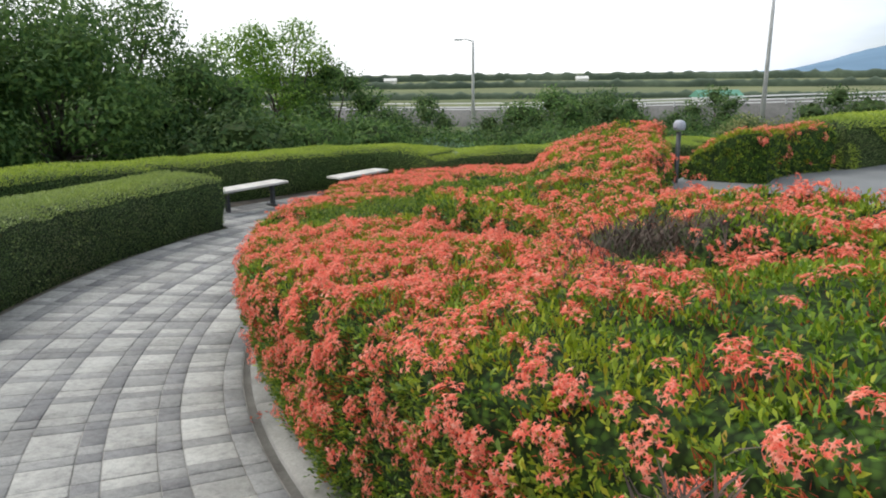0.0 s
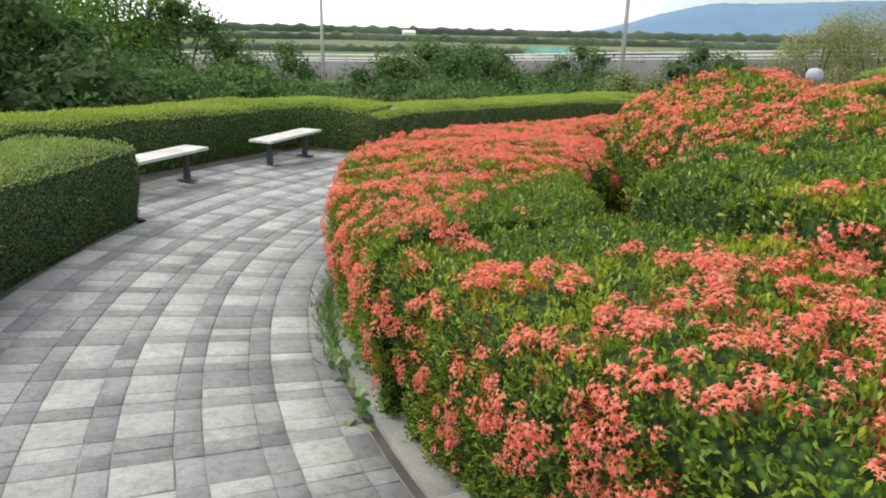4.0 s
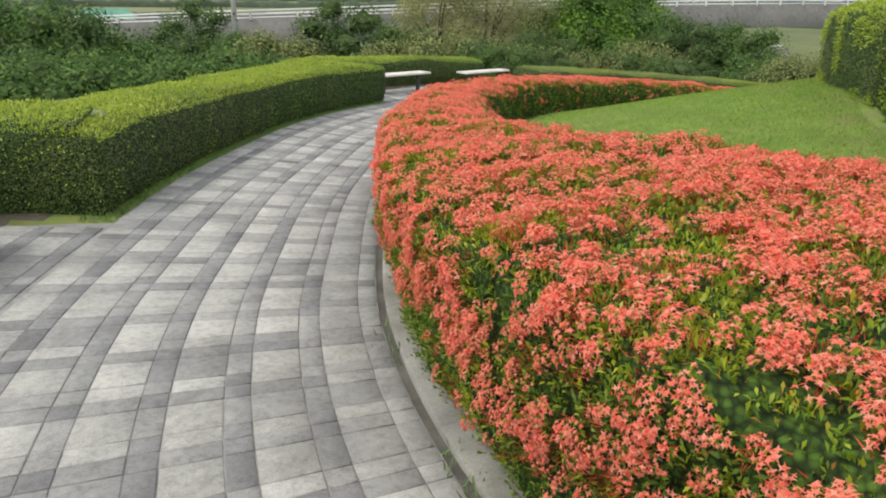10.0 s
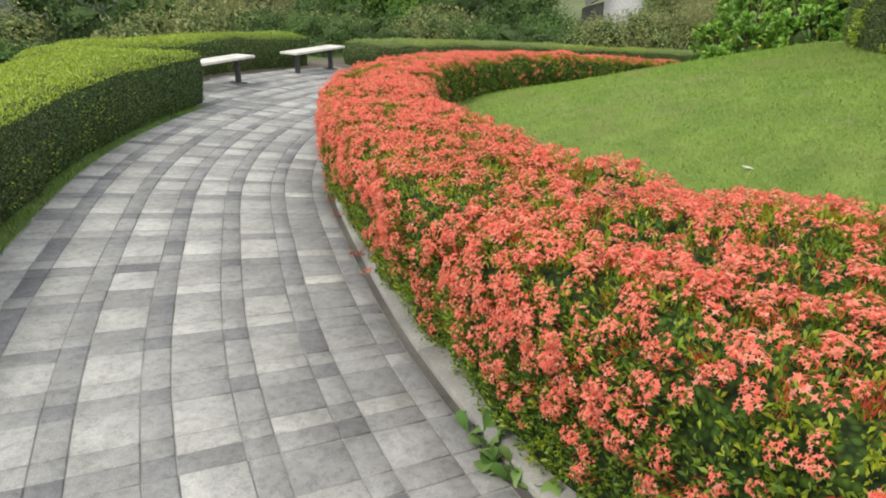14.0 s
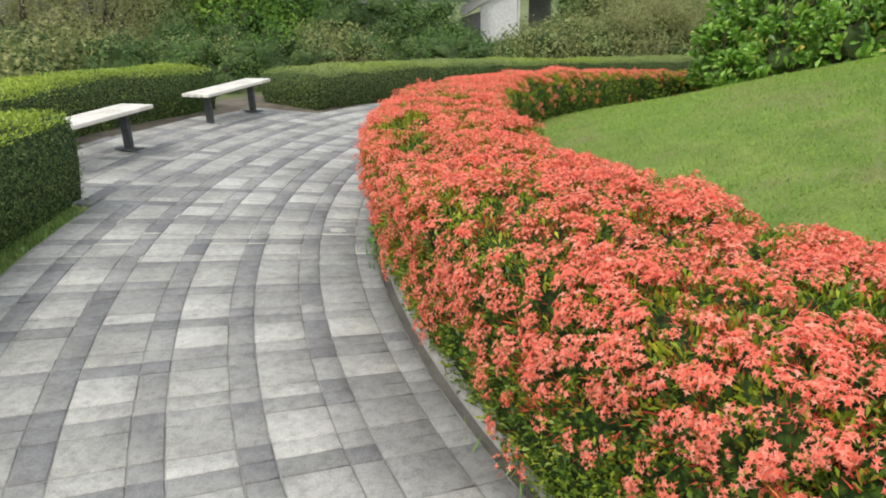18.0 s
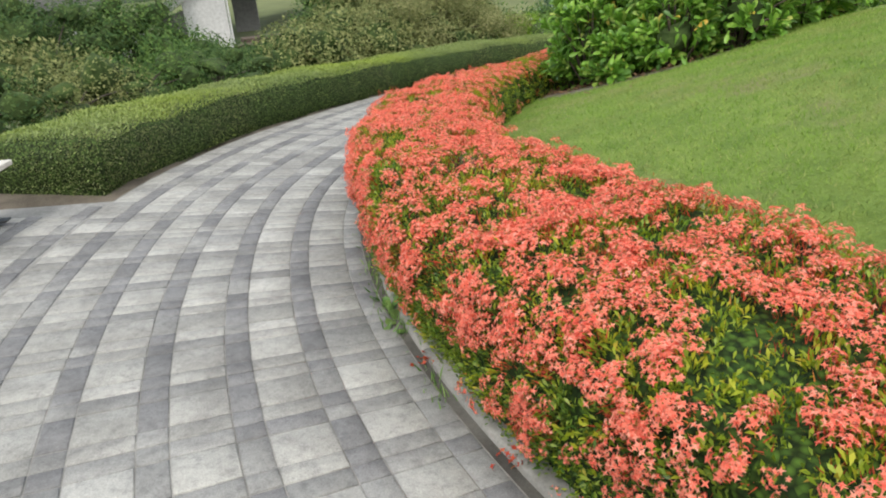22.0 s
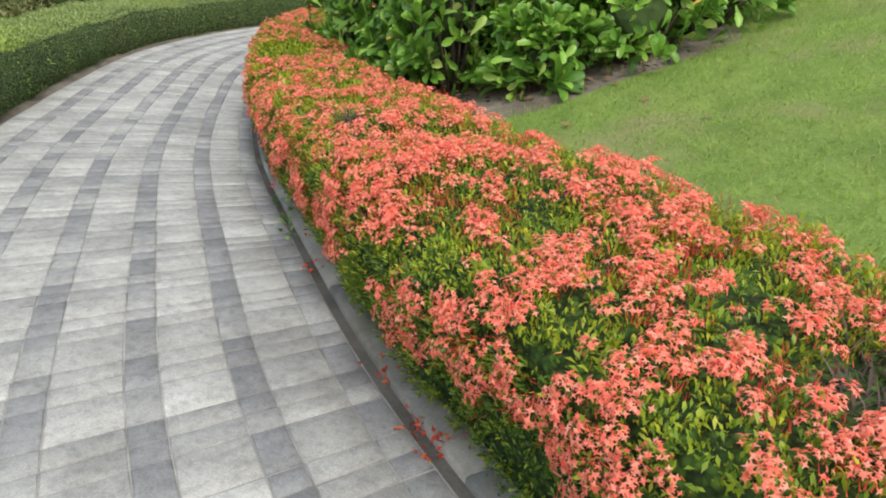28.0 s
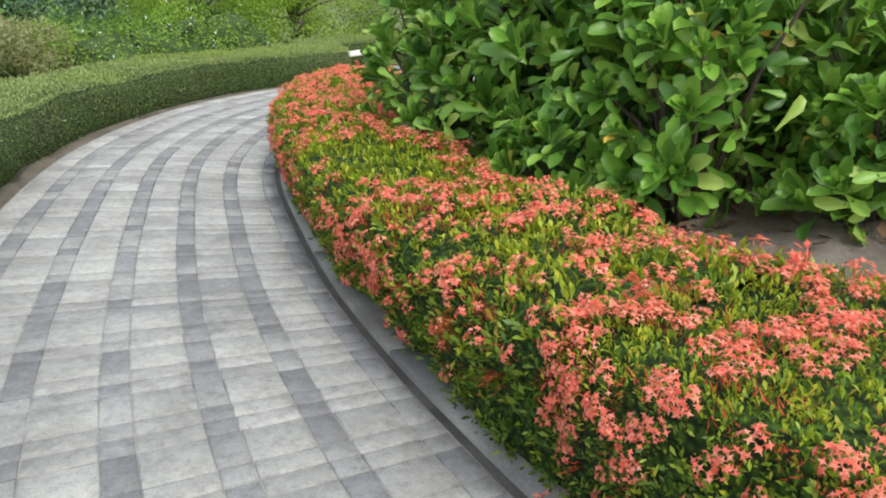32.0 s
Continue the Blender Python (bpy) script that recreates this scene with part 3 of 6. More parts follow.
pavement = tagged(part("pavement", from_np("pavement", v, f, True), "joint"), "curved garden walk of grey and pale concrete pavers", "pavement", kind="structure")

MODULE, HALF, GAP = 0.25, 0.125, 0.006


def arc_table():
    a, s, out = A1, 0.0, [(0.0, A1)]
    while a > A0:
        s += (kerb_r(a) + 1.1) * radians(0.25)
        a -= 0.25
        out.append((s, a))
    return out


ARC = arc_table()


def angle_at(s):
    return float(np.interp(s, [p[0] for p in ARC], [p[1] for p in ARC]))


LENGTH = ARC[-1][0]
_s, _a = np.array([p[0] for p in ARC]), np.array([p[1] for p in ARC])
_fine = np.arange(A0 - 1, A1 + 1, 0.25)
_kr = np.array([kerb_r(a) for a in _fine])


# the courses across the walk: count of the course, length along the walk; and how far they lie askew, per metre outward
COURSE = ((-20, -0.5), (-3, 7.82), (-2, 8.29), (-1, 8.78), (0, 9.25), (4, 11.26), (6, 12.22), (8, 13.23), (12, 15.31), (15, 16.82), (18, 18.30), (21, 19.88), (23, 20.98), (25, 22.02), (28, 23.60), (31, 25.12), (34, 26.43),
          (38, 28.18), (40, 29.09), (42, 30.00), (45, 31.34), (47, 32.32), (50, 33.66), (56, 36.48), (60, 38.13), (62, 38.99), (90, 51.3))
ASKEW = ((0, 0.0), (19.5, 0.0), (22.5, -0.13), (28, -0.16), (33, -0.14), (38, -0.25), (60, -0.25))
_ck, _cs = np.array([p[0] for p in COURSE], dtype=float), np.array([p[1] for p in COURSE])
_ks, _kv = [p[0] for p in ASKEW], [p[1] for p in ASKEW]


def paver_block(o0, o1, s0, s1, lift):
    """Corners of one paver between two offsets and two lengths along the walk: a slab with chamfered rim."""
    g, c = GAP / 2, 0.005
    vs = []
    lean = float(np.interp(s0, _ks, _kv))
    for inset, h in ((0.0, -0.03), (0.0, lift - 0.004), (c, lift)):
        for o, s in ((o0 + g + inset, s0 + g + inset), (o1 - g - inset, s0 + g + inset), (o1 - g - inset, s1 - g - inset), (o0 + g + inset, s1 - g - inset)):
            a = float(np.interp(s + lean * (o - 0.85), _s, _a))
            r = float(np.interp(a, _fine, _kr)) + o
            vs.append((CX + r * math.cos(radians(a)), CY + r * math.sin(radians(a)), ramp_z(a, r) + h))
    return vs


PF = np.array([(0, 1, 5, 4), (1, 2, 6, 5), (2, 3, 7, 6), (3, 0, 4, 7), (4, 5, 9, 8), (5, 6, 10, 9), (6, 7, 11, 10), (7, 4, 8, 11), (8, 9, 10, 11)])[:, ::-1]
prnd = random.Random(3)
joined = {k: [] for k in ("paver_light", "paver_worn", "paver_grey", "paver_dark")}
single = []
cols, o = [], -0.025
while o < WIDTH - 0.02:          # narrow and wide courses in turn, from the gutter outward
    for w, wide in ((HALF, False), (MODULE, True)):
        if o < WIDTH - 0.05:
            cols.append((o, min(o + w, WIDTH), wide))
            o += w
walk_cols = len(cols)
while o < WIDTH + 2.2:
    for w, wide in ((HALF, False), (MODULE, True)):
        cols.append((o, o + w, wide))
        o += w
rows_s = []
for k in range(-18, 88):         # a grey half, a pale half, a square
    for k0, k1, kindrow in ((0.0, 0.25, 2), (0.25, 0.5, 1), (0.5, 1.0, 0)):
        s0, s1 = (float(np.interp(k + q, _ck, _cs)) for q in (k0, k1))
        if 0.3 < s0 and s1 < LENGTH - 0.8:
            rows_s.append((s0, s1, kindrow))
for s0, s1, kr_ in rows_s:
    mid = float(np.interp((s0 + s1) / 2, _s, _a))
    for ci, (o0, o1, wide) in enumerate(cols):
        q = prnd.random()
        if ci >= walk_cols:
            if not (70 < mid < 95 or 137 < mid < 166):
                continue
            rr = float(np.interp(mid, _fine, _kr)) + (o0 + o1) / 2
            if not any(within(CX + rr * math.cos(radians(mid)), CY + rr * math.sin(radians(mid)), c) for c in (BAY1, BAY2)):
                continue
        if kr_ == 2:
            mat = "paver_grey" if wide and q < 0.94 else "paver_dark"
            if not wide and q < 0.12:
                mat = "paver_grey"
        elif wide:
            mat = "paver_light" if q < 0.86 else "paver_grey"
        else:
            mat = "paver_grey" if q < (0.68 if mid > 88 else 0.35) else "paver_dark"
        if ci == 1 and 95 < mid < 178 and prnd.random() < 0.75:      # the course by the gutter lies dirty and dull
            mat = "paver_grey"
        if ci == 0:
            mat = "paver_grey" if q < 0.8 else "paver_dark"
        if mid < 64 and prnd.random() < 0.8:
            mat = "paver_worn" if wide else "paver_dark" if q < 0.65 else "paver_grey"
        elif mid < 88 and wide and prnd.random() < (0.75 if kr_ == 2 else 0.5):      # duller and more even further down
            mat = "paver_worn"
        vs = paver_block(o0, o1, s0, s1, prnd.uniform(-0.0025, 0.0025))
        if 52.5 < mid < 69.5 and o0 < 2.0:
            single.append((vs, mat))
        else:
            joined[mat].append(vs)
PAVERS = (joined, single)


def paver_mesh(blocks):
    n = len(blocks)
    return from_np("pavers", np.array(blocks).reshape(-1, 3), (PF[None] + (np.arange(n) * 12)[:, None, None]).reshape(-1, 4))


# bays beside the walk, where the benches stand
def bay(corners, name):
    bm = bmesh.new()
    top = [bm.verts.new((x, y, ramp_z(*polar(x, y)) - 0.008)) for x, y in corners]
    bm.faces.new(top)
    bmesh.ops.triangulate(bm, faces=bm.faces[:])
    bmesh.ops.subdivide_edges(bm, edges=bm.edges[:], cuts=5, use_grid_fill=True)
    for v in bm.verts:
        v.co.z = ramp_z(*polar(v.co.x, v.co.y)) - 0.008
    for fc in bm.faces:
        if fc.normal.z < 0:
            fc.normal_flip()
    return part(name, from_bm(name, bm), "paver_grey")


for c in (BAY1, BAY2, BAY3):
    tagged(bay(c, "bench_bay"), "grey paved bay beside the walk for two benches", "pavement", kind="structure")

v, f = band(A1, A0, 1.0, (-0.09, -0.02), (-0.014, -0.014))
tagged(part("gutter", from_np("gutter", v, f, True), "gutter"), "dirty shallow drain gutter along the kerb", "gutter", kind="structure")
KERB_OFF = (-0.08, -0.08, -0.095, -0.245, -0.26, -0.26)
KERB_UP = (-0.06, 0.014, 0.024, 0.036, 0.03, -0.06)
kerb = tagged(new("kerb"), "weathered grey concrete kerb stones edging the flower hedge", "kerb", kind="structure")
ka = A1
while ka > A0 + 4:
    step = math.degrees(1.5 / kerb_r(ka))
    v, f = band(ka, ka - step + 0.02, step / 7, KERB_OFF, KERB_UP)
    n = len(v) // 6
    f = list(f) + [(0, 1, 2, 3), (0, 3, 4, 5)] + [tuple((n - 1) * 6 + k for k in q) for q in ((3, 2, 1, 0), (5, 4, 3, 0))]
    part("kerb_stone", from_np("kerb_stone", v, f), "concrete", kerb)
    ka -= step

# ---- hedges ----
def strip_core(line, profile, closed_ends=True):
    """A body swept along ground points: line gives (place, across, width, height, base) and profile pairs of (across 0..1, up 0..1)."""
    v = []
    for p, nrm, w, h, base in line:
        for s, u in profile:
            q = s * (w if s >= 0.3 else min(w, 1.1))     # the face on the walk keeps its lean however wide the body
            v.append((p[0] + nrm[0] * q, p[1] + nrm[1] * q, base + h * u))
    n, m = len(line), len(profile)
    f = grid_faces(n, m)
    if closed_ends:
        for e in (0, n - 1):
            q = [e * m + k for k in range(m)]
            for k in range(m // 2 - 1):
                g = (q[k], q[k + 1], q[m - 2 - k], q[m - 1 - k])
                f.append(g if e == 0 else g[::-1])
    return v, f


BOX_PROFILE = ((0.05, 0.0), (0.015, 0.25), (0.0, 0.48), (0.005, 0.74), (0.02, 0.91), (0.075, 0.985), (0.24, 1.02), (0.76, 1.02), (0.925, 0.985), (0.98, 0.91), (0.99, 0.72), (1.0, 0.48), (0.99, 0.25), (0.96, 0.0))


def resample(points, step):
    pts = [Vector((*p, 0)) for p in points]
    out = []
    for a, b in zip(pts, pts[1:]):
        n = max(1, int((b - a).length / step))
        out += [a.lerp(b, k / n) for k in range(n)]
    return out + [pts[-1]]


def swept(points, width, height, step=0.3, soften=3):
    """Stations along a line of ground points; the body lies to the left of the way it runs."""
    pts = resample(points, step)
    for _ in range(soften):
        pts = [pts[0]] + [(pts[i - 1] + pts[i] * 2 + pts[i + 1]) / 4 for i in range(1, len(pts) - 1)] + [pts[-1]]
    line = []
    for i, p in enumerate(pts):
        d = (pts[min(i + 1, len(pts) - 1)] - pts[max(i - 1, 0)]).normalized()
        nrm = Vector((-d.y, d.x, 0))
        k = i / (len(pts) - 1)
        w = width(k) if callable(width) else width
        h = height(k) if callable(height) else height
        line.append((p, nrm, w, h * (1 + 0.05 * noise.noise(p * 0.7)), ground(p.x, p.y) - 0.01))
    return line


def facing_out(v, f):
    """Turns faces so that the top looks up."""
    v, f = np.asarray(v), np.asarray(f)
    a = np.cross(v[f[:, 2]] - v[f[:, 0]], v[f[:, 3]] - v[f[:, 1]])
    return f[:, ::-1] if a[:, 2].sum() < 0 else f


def sunk(v, f, depth=0.03):
    """The body drawn in a little under its leaves."""
    v, f = np.asarray(v), np.asarray(f)
    n = np.zeros_like(v)
    q = np.cross(v[f[:, 2]] - v[f[:, 0]], v[f[:, 3]] - v[f[:, 1]])
    for k in range(4):
        np.add.at(n, f[:, k], q)
    return v - depth * n / np.maximum(np.linalg.norm(n, axis=1, keepdims=True), 1e-9)


def patchy(p, scale, seed):
    return np.array([noise.noise(Vector(q) * scale + Vector((seed, 0, 0))) for q in p])


def clipped_hedge(name, points, width, height, label, shoots="hedge_shoot", density=3700, size=0.0265, shoot_density=3700, sides=0.07):
    v, f = strip_core(swept(points, width, height), BOX_PROFILE)
    f = facing_out(v, f)
    v = bumpy(bumpy(v, 0.05, 1.5, 3.0), 0.035, 4.5, 8.0)
    hedge = tagged(new(name), label, "hedge")
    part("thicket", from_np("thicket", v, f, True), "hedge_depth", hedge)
    n = int(area_of(v, f) * density)
    p, nm = sample_mesh(v, f, n, rng)
    away_out = p[:, :2] - np.array((CX, CY))
    far = np.linalg.norm(away_out, axis=1)
    back = (far > 11) & ((nm[:, :2] * away_out).sum(1) > 0.5 * far)      # thin on the side turned to the slope
    keep = ~((nm[:, 2] < 0.5) & (rng.random(n) < np.where(back, 0.75, 0.10)))
    p, nm = p[keep], nm[keep]
    p = p + nm * rng.uniform(-0.03, 0.035, (len(p), 1))
    part("foliage", scatter("foliage", p, nm, rng.uniform(0.7, 1.35, len(p)) * size, TRI, rng, 1.1), "hedge_leaf", hedge, kind="stuff")
    p, nm = sample_mesh(v, f, int(area_of(v, f) * shoot_density), rng)
    keep = (nm[:, 2] > 0.55) | ((patchy(p, 2.2, 5.0) > 0.15) & (rng.random(len(p)) < sides))
    p, nm = p[keep], nm[keep]
    p = p + nm * rng.uniform(-0.01, 0.05, (len(p), 1)) * (1 + 0.9 * np.clip(patchy(p, 2.5, 1.0), 0, 1))[:, None]
    part("new_growth", scatter("new_growth", p, nm, rng.uniform(0.6, 1.5, len(p)) * size * 1.2, TRI, rng, 0.55), shoots, hedge, kind="stuff")
    return hedge


# thin places where old wood shows: x, y, radius
BARE = ((0.76, 1.95, 0.24), (0.98, 2.35, 0.30), (1.14, 2.6, 0.34), (1.36, 2.4, 0.26), (0.61, 0.6, 0.10), (12.26, 16.57, 0.16), (12.05, 16.4, 0.10), (9.32, 16.95, 0.13), (14.87, 15.51, 0.14), (14.6, 15.75, 0.08), (0.17, 8.92, 0.14), (2.25, 13.1, 0.10))


def leafed(p):
    """False in the thin places."""
    ok = np.ones(len(p), dtype=bool)
    for x, y, r in BARE:
        d = np.hypot(p[:, 0] - x, p[:, 1] - y)
        near = d < r * 2
        if near.any():
            wob = 0.62 * r * (1 + 0.9 * patchy(p[near], 7.0, 3.0))
            ok[near] &= d[near] > wob
    return ok


# tufts of fresh yellow-green growth with hardly a flower: x, y, radius
YOUNG = ((18.1, 13.42, 0.36), (17.68, 13.58, 0.3), (18.35, 13.25, 0.24), (10.18, 17.24, 0.12), (9.68, 17.2, 0.12), (7.32, 16.86, 0.12), (7.06, 16.94, 0.10), (2.3, 13.92, 0.13), (2.66, 14.31, 0.12), (9.05, 17.11, 0.12), (9.77, 17.09, 0.11), (15.71, 14.75, 0.15), (15.2, 15.2, 0.13), (16.4, 14.3, 0.15), (5.6, 16.2, 0.11), (13.3, 16.2, 0.12), (0.4, 11.6, 0.12), (-0.6, 9.6, 0.14), (-0.9, 8.3, 0.16), (11.3, 17.2, 0.11), (14.2, 15.6, 0.13))


def in_young(p):
    ok = np.zeros(len(p), dtype=bool)
    for x, y, r in YOUNG:
        d = np.hypot(p[:, 0] - x, p[:, 1] - y)
        near = d < r * 2
        if near.any():
            ok[near] |= d[near] < r * (1 + 0.9 * patchy(p[near], 5.0, 1.0))
    return ok


def flower_field(hedge, v, f, flower_density, leaf_density=5400, leaf="ixora_leaf", bloom=None, leaf_size=0.0265, shaded=None, florets=21, floret=0.0100, fresh_share=0.0):
    """Upright leaf tufts, coral flower heads in clusters and red bud brushes over a hedge body. bloom(p, n) gives the share of flowers at each place."""
    area = area_of(v, f)
    n = int(area * leaf_density / 7)
    p, nm = sample_mesh(v, f, n, rng)
    inward = np.stack([CX - p[:, 0], CY - p[:, 1]], 1)
    inward /= np.linalg.norm(inward, axis=1, keepdims=True)
    keep = ~(((nm[:, :2] * inward).sum(1) > 0.6) & (rng.random(n) < 0.5)) & leafed(p)      # thinner on the lawn side
    p, nm = p[keep], nm[keep]
    n = len(p)
    p = p + nm * rng.uniform(-0.05, 0.012, (n, 1))
    up = nm * 0.8 + np.array((0, 0, 0.9)) + rng.normal(0, 0.22, (n, 3))
    big = np.repeat(rng.uniform(0.7, 1.3, n) * leaf_size, 7)
    p, up = np.repeat(p, 7, axis=0), np.repeat(up, 7, axis=0)
    p = p + rng.normal(0, 0.013, p.shape)
    lean = np.tile(np.array((0.12, 0.3, 0.45, 0.6, 0.75, 0.95, 1.2)), n)
    # deep green on the sides: old leaves, and the side's shade put into colour
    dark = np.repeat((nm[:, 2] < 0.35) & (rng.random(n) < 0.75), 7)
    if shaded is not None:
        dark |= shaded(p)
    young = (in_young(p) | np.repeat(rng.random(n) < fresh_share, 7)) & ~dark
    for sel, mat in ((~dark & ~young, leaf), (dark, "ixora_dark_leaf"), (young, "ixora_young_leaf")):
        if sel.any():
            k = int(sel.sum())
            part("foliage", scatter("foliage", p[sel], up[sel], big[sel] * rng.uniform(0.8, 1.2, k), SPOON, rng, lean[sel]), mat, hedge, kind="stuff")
    near = [b for b in BARE if np.hypot(v[:, 0] - b[0], v[:, 1] - b[1]).min() < 0.2]
    for x, y, r in near:
        k = int(2200 * r)
        q = np.stack([x + rng.normal(0, r * 0.4, k), y + rng.normal(0, r * 0.4, k)], 1)
        vi = [int(np.argmin(np.hypot(v[:, 0] - a[0], v[:, 1] - a[1]) - v[:, 2] * 0.4)) for a in q]
        tw = np.column_stack([q, v[vi, 2] - rng.uniform(0.02, 0.10, k)])
        part("dead_wood", scatter("dead_wood", tw, np.tile((0, 0, 1.0), (k, 1)), rng.uniform(0.04, 0.11, k), (LEAF[0] * (0.16, 1, 1), LEAF[1]), rng, 0.8), "twig", hedge, "bare grey-brown twigs", kind="stuff")
    n = int(area * flower_density * 0.52)
    if not n:
        return
    # clusters of a few heads, side by side
    p, nm = sample_mesh(v, f, n, rng)
    share = bloom(p, nm) if bloom is not None else np.ones(n)
    keep = (rng.random(n) < share * np.where(in_young(p), 0.05, 1.0)) & leafed(p)
    p, nm = p[keep], nm[keep]
    size = rng.integers(1, 5, len(p))
    kind = np.repeat(rng.random(len(p)), size)           # a whole cluster opens at about the same time
    p, nm = np.repeat(p, size, axis=0), np.repeat(nm, size, axis=0)
    jog = rng.normal(0, 0.045, p.shape)
    p = p + jog - nm * (jog * nm).sum(1)[:, None]
    up = nm + np.array((0, 0, 0.4))
    up /= np.linalg.norm(up, axis=1, keepdims=True)
    p = p + up * rng.uniform(0.006, 0.034, (len(p), 1))
    fresh = kind + rng.normal(0, 0.16, len(p)) < 0.70
    q, un = p[fresh], up[fresh]
    if len(q):
        count = florets
        big = rng.uniform(0.72, 1.25, len(q)) * 0.036
        rnd = rng.normal(size=(len(q), count, 3))
        rnd /= np.linalg.norm(rnd, axis=2, keepdims=True)
        rnd += un[:, None, :] * 1.05                       # florets make up the upper half of a dome
        rnd /= np.linalg.norm(rnd, axis=2, keepdims=True)
        pos = q[:, None, :] + rnd * big[:, None, None] * rng.uniform(0.72, 1.12, (len(q), count, 1))
        pos = pos.reshape(-1, 3)
        nrm = (rnd + un[:, None, :] * 0.8).reshape(-1, 3)
        # the star lies flat: its length runs square to the normal
        part("bloom", scatter("bloom", pos, nrm, np.repeat(big / 0.036, count) * floret * rng.uniform(0.8, 1.2, len(pos)), STAR, rng, 1.4), "petal", hedge, kind="stuff")
    q, un = p, up                                          # bud brushes: under each head, and bare in the closed ones
    count = np.where(fresh, 3, 18)
    q, un, wide = np.repeat(q, count, axis=0), np.repeat(un, count, axis=0), np.repeat(np.where(fresh, 0.022, 0.017), count)
    q = q + rng.normal(0, 1, q.shape) * wide[:, None] - un * 0.022
    part("budding", scatter("budding", q, un, rng.uniform(0.7, 1.25, len(q)) * 0.028, NEEDLE, rng, 0.5), "bud", hedge, kind="stuff")


STRIP_PROFILE = ((0.135, 0.0), (0.11, 0.15), (0.085, 0.35), (0.06, 0.55), (0.045, 0.74), (0.065, 0.89), (0.13, 0.98), (0.34, 1.03), (0.66, 1.05), (0.86, 1.03), (0.96, 0.95), (1.0, 0.7), (0.99, 0.35), (0.97, 0.0))
STRIP_W = ((-20, 1.0), (30, 1.06), (60, 1.16), (90, 1.2), (120, 1.14), (128, 1.15), (136, 1.4), (143, 1.78), (150, 2.25), (157, 2.6), (167, 2.6), (172, 2.3), (177, 2.02), (182, 1.85), (184, 1.75), (186, 1.5), (187.5, 1.05), (188.6, 0.55), (189.4, 1.5), (195, 1.5), (250, 1.55))
STRIP_H = ((-20, 0.68), (45, 0.71), (75, 0.72), (110, 0.785), (135, 0.86), (152, 0.97), (165, 1.0), (176, 0.93), (182, 0.92), (250, 0.95))


def strip_line(a0, a1, step=1.2):
    n = int(abs(a1 - a0) / step) + 1
    line = []
    for i in range(n):
        a = a0 + (a1 - a0) * i / (n - 1)
        r = kerb_r(a) + float(np.interp(a, (60, 75, 90, 108, 122, 140, 165), (-0.02, 0.01, 0.03, 0.03, 0.01, -0.03, -0.05)))
        w = smooth_table(STRIP_W, a)
        h = smooth_table(STRIP_H, a) * (1 + 0.05 * noise.noise(Vector((a * 0.15, 3, 0))))
        p = Vector((CX + r * math.cos(radians(a)), CY + r * math.sin(radians(a)), 0))
        line.append((p, Vector((-math.cos(radians(a)), -math.sin(radians(a)), 0)), w, h, ramp_z(a, r)))
    return line


def in_dark(p):
    """The flowerless inner part of the strip beside the planted slope."""
    r = np.hypot(p[:, 0] - CX, p[:, 1] - CY)
    ang = np.degrees(np.arctan2(p[:, 1] - CY, p[:, 0] - CX)) % 360
    return np.interp(ang, _fine, _kr) - r > np.interp(ang, (173, 174, 177, 181, 185, 189, 192, 193.5, 195, 196), (9, 2.3, 1.75, 1.25, 0.75, 0.5, 0.45, 0.6, 1.3, 9)) + 0.3 * patchy(p, 2.5, 6.0)


def flower_hedge(name, a0, a1, label, density):
    line = strip_line(a0, a1)
    v, f = strip_core(line, STRIP_PROFILE)
    f = facing_out(v, f)
    v = bumpy(bumpy(v, 0.08, 2.4, 9.0), 0.035, 7.0, 2.0)
    hedge = tagged(new(name), label, "flower hedge")
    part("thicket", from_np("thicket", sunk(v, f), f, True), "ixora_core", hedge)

    def bloom(p, n):
        r = np.hypot(p[:, 0] - CX, p[:, 1] - CY)
        ang = np.degrees(np.arctan2(p[:, 1] - CY, p[:, 0] - CX))
        ang = np.where(ang < -62, ang + 360, ang)
        top = n[:, 2] > 0.45
        back = (np.interp(ang, _fine, _kr) - r) > np.interp(ang, [q[0] for q in STRIP_W], [q[1] for q in STRIP_W]) - 0.12
        z0 = np.array([ramp_z(a, 10) for a in ang])
        low = np.clip((p[:, 2] - z0 - np.interp(ang, (95, 108), (0.25, 0.17))) / 0.37, 0.04, 1)
        share = np.where(top, 1.0, 0.9 * low)
        share = np.where(back & ~top, 0.06, share)
        dark = in_dark(p)     # a stretch that has hardly any flowers
        share = np.where(dark, 0.03, share)
        share = share * np.interp(ang, (20, 42, 52, 60, 70, 90, 112, 126, 136, 144, 152, 160, 170, 175, 180, 190, 202, 240), (0.56, 0.6, 0.6, 0.7, 0.9, 1.0, 1.0, 0.95, 0.82, 0.68, 0.88, 1.0, 0.95, 0.68, 0.42, 0.42, 0.72, 0.75))
        return share * np.clip(1.0 + 0.55 * patchy(p, 1.5, 4.0) + 1.5 * patchy(p, 5.5, 11.0), 0.05, 1.0)

    fine = dict(fresh_share=float(np.interp(a0, (80, 118, 160), (0.36, 0.12, 0.0))), **(dict(leaf_size=0.0235, leaf_density=6400) if a0 == 80 else {})) if 50 < a0 < 240 else dict(fresh_share=0.3 if a0 < 50 else 0.0, leaf_density=2600, leaf_size=0.039, florets=13, floret=0.0128)      # coarser past either end of the walk
    flower_field(hedge, v, f, density, bloom=bloom, shaded=in_dark, **fine)
    return hedge


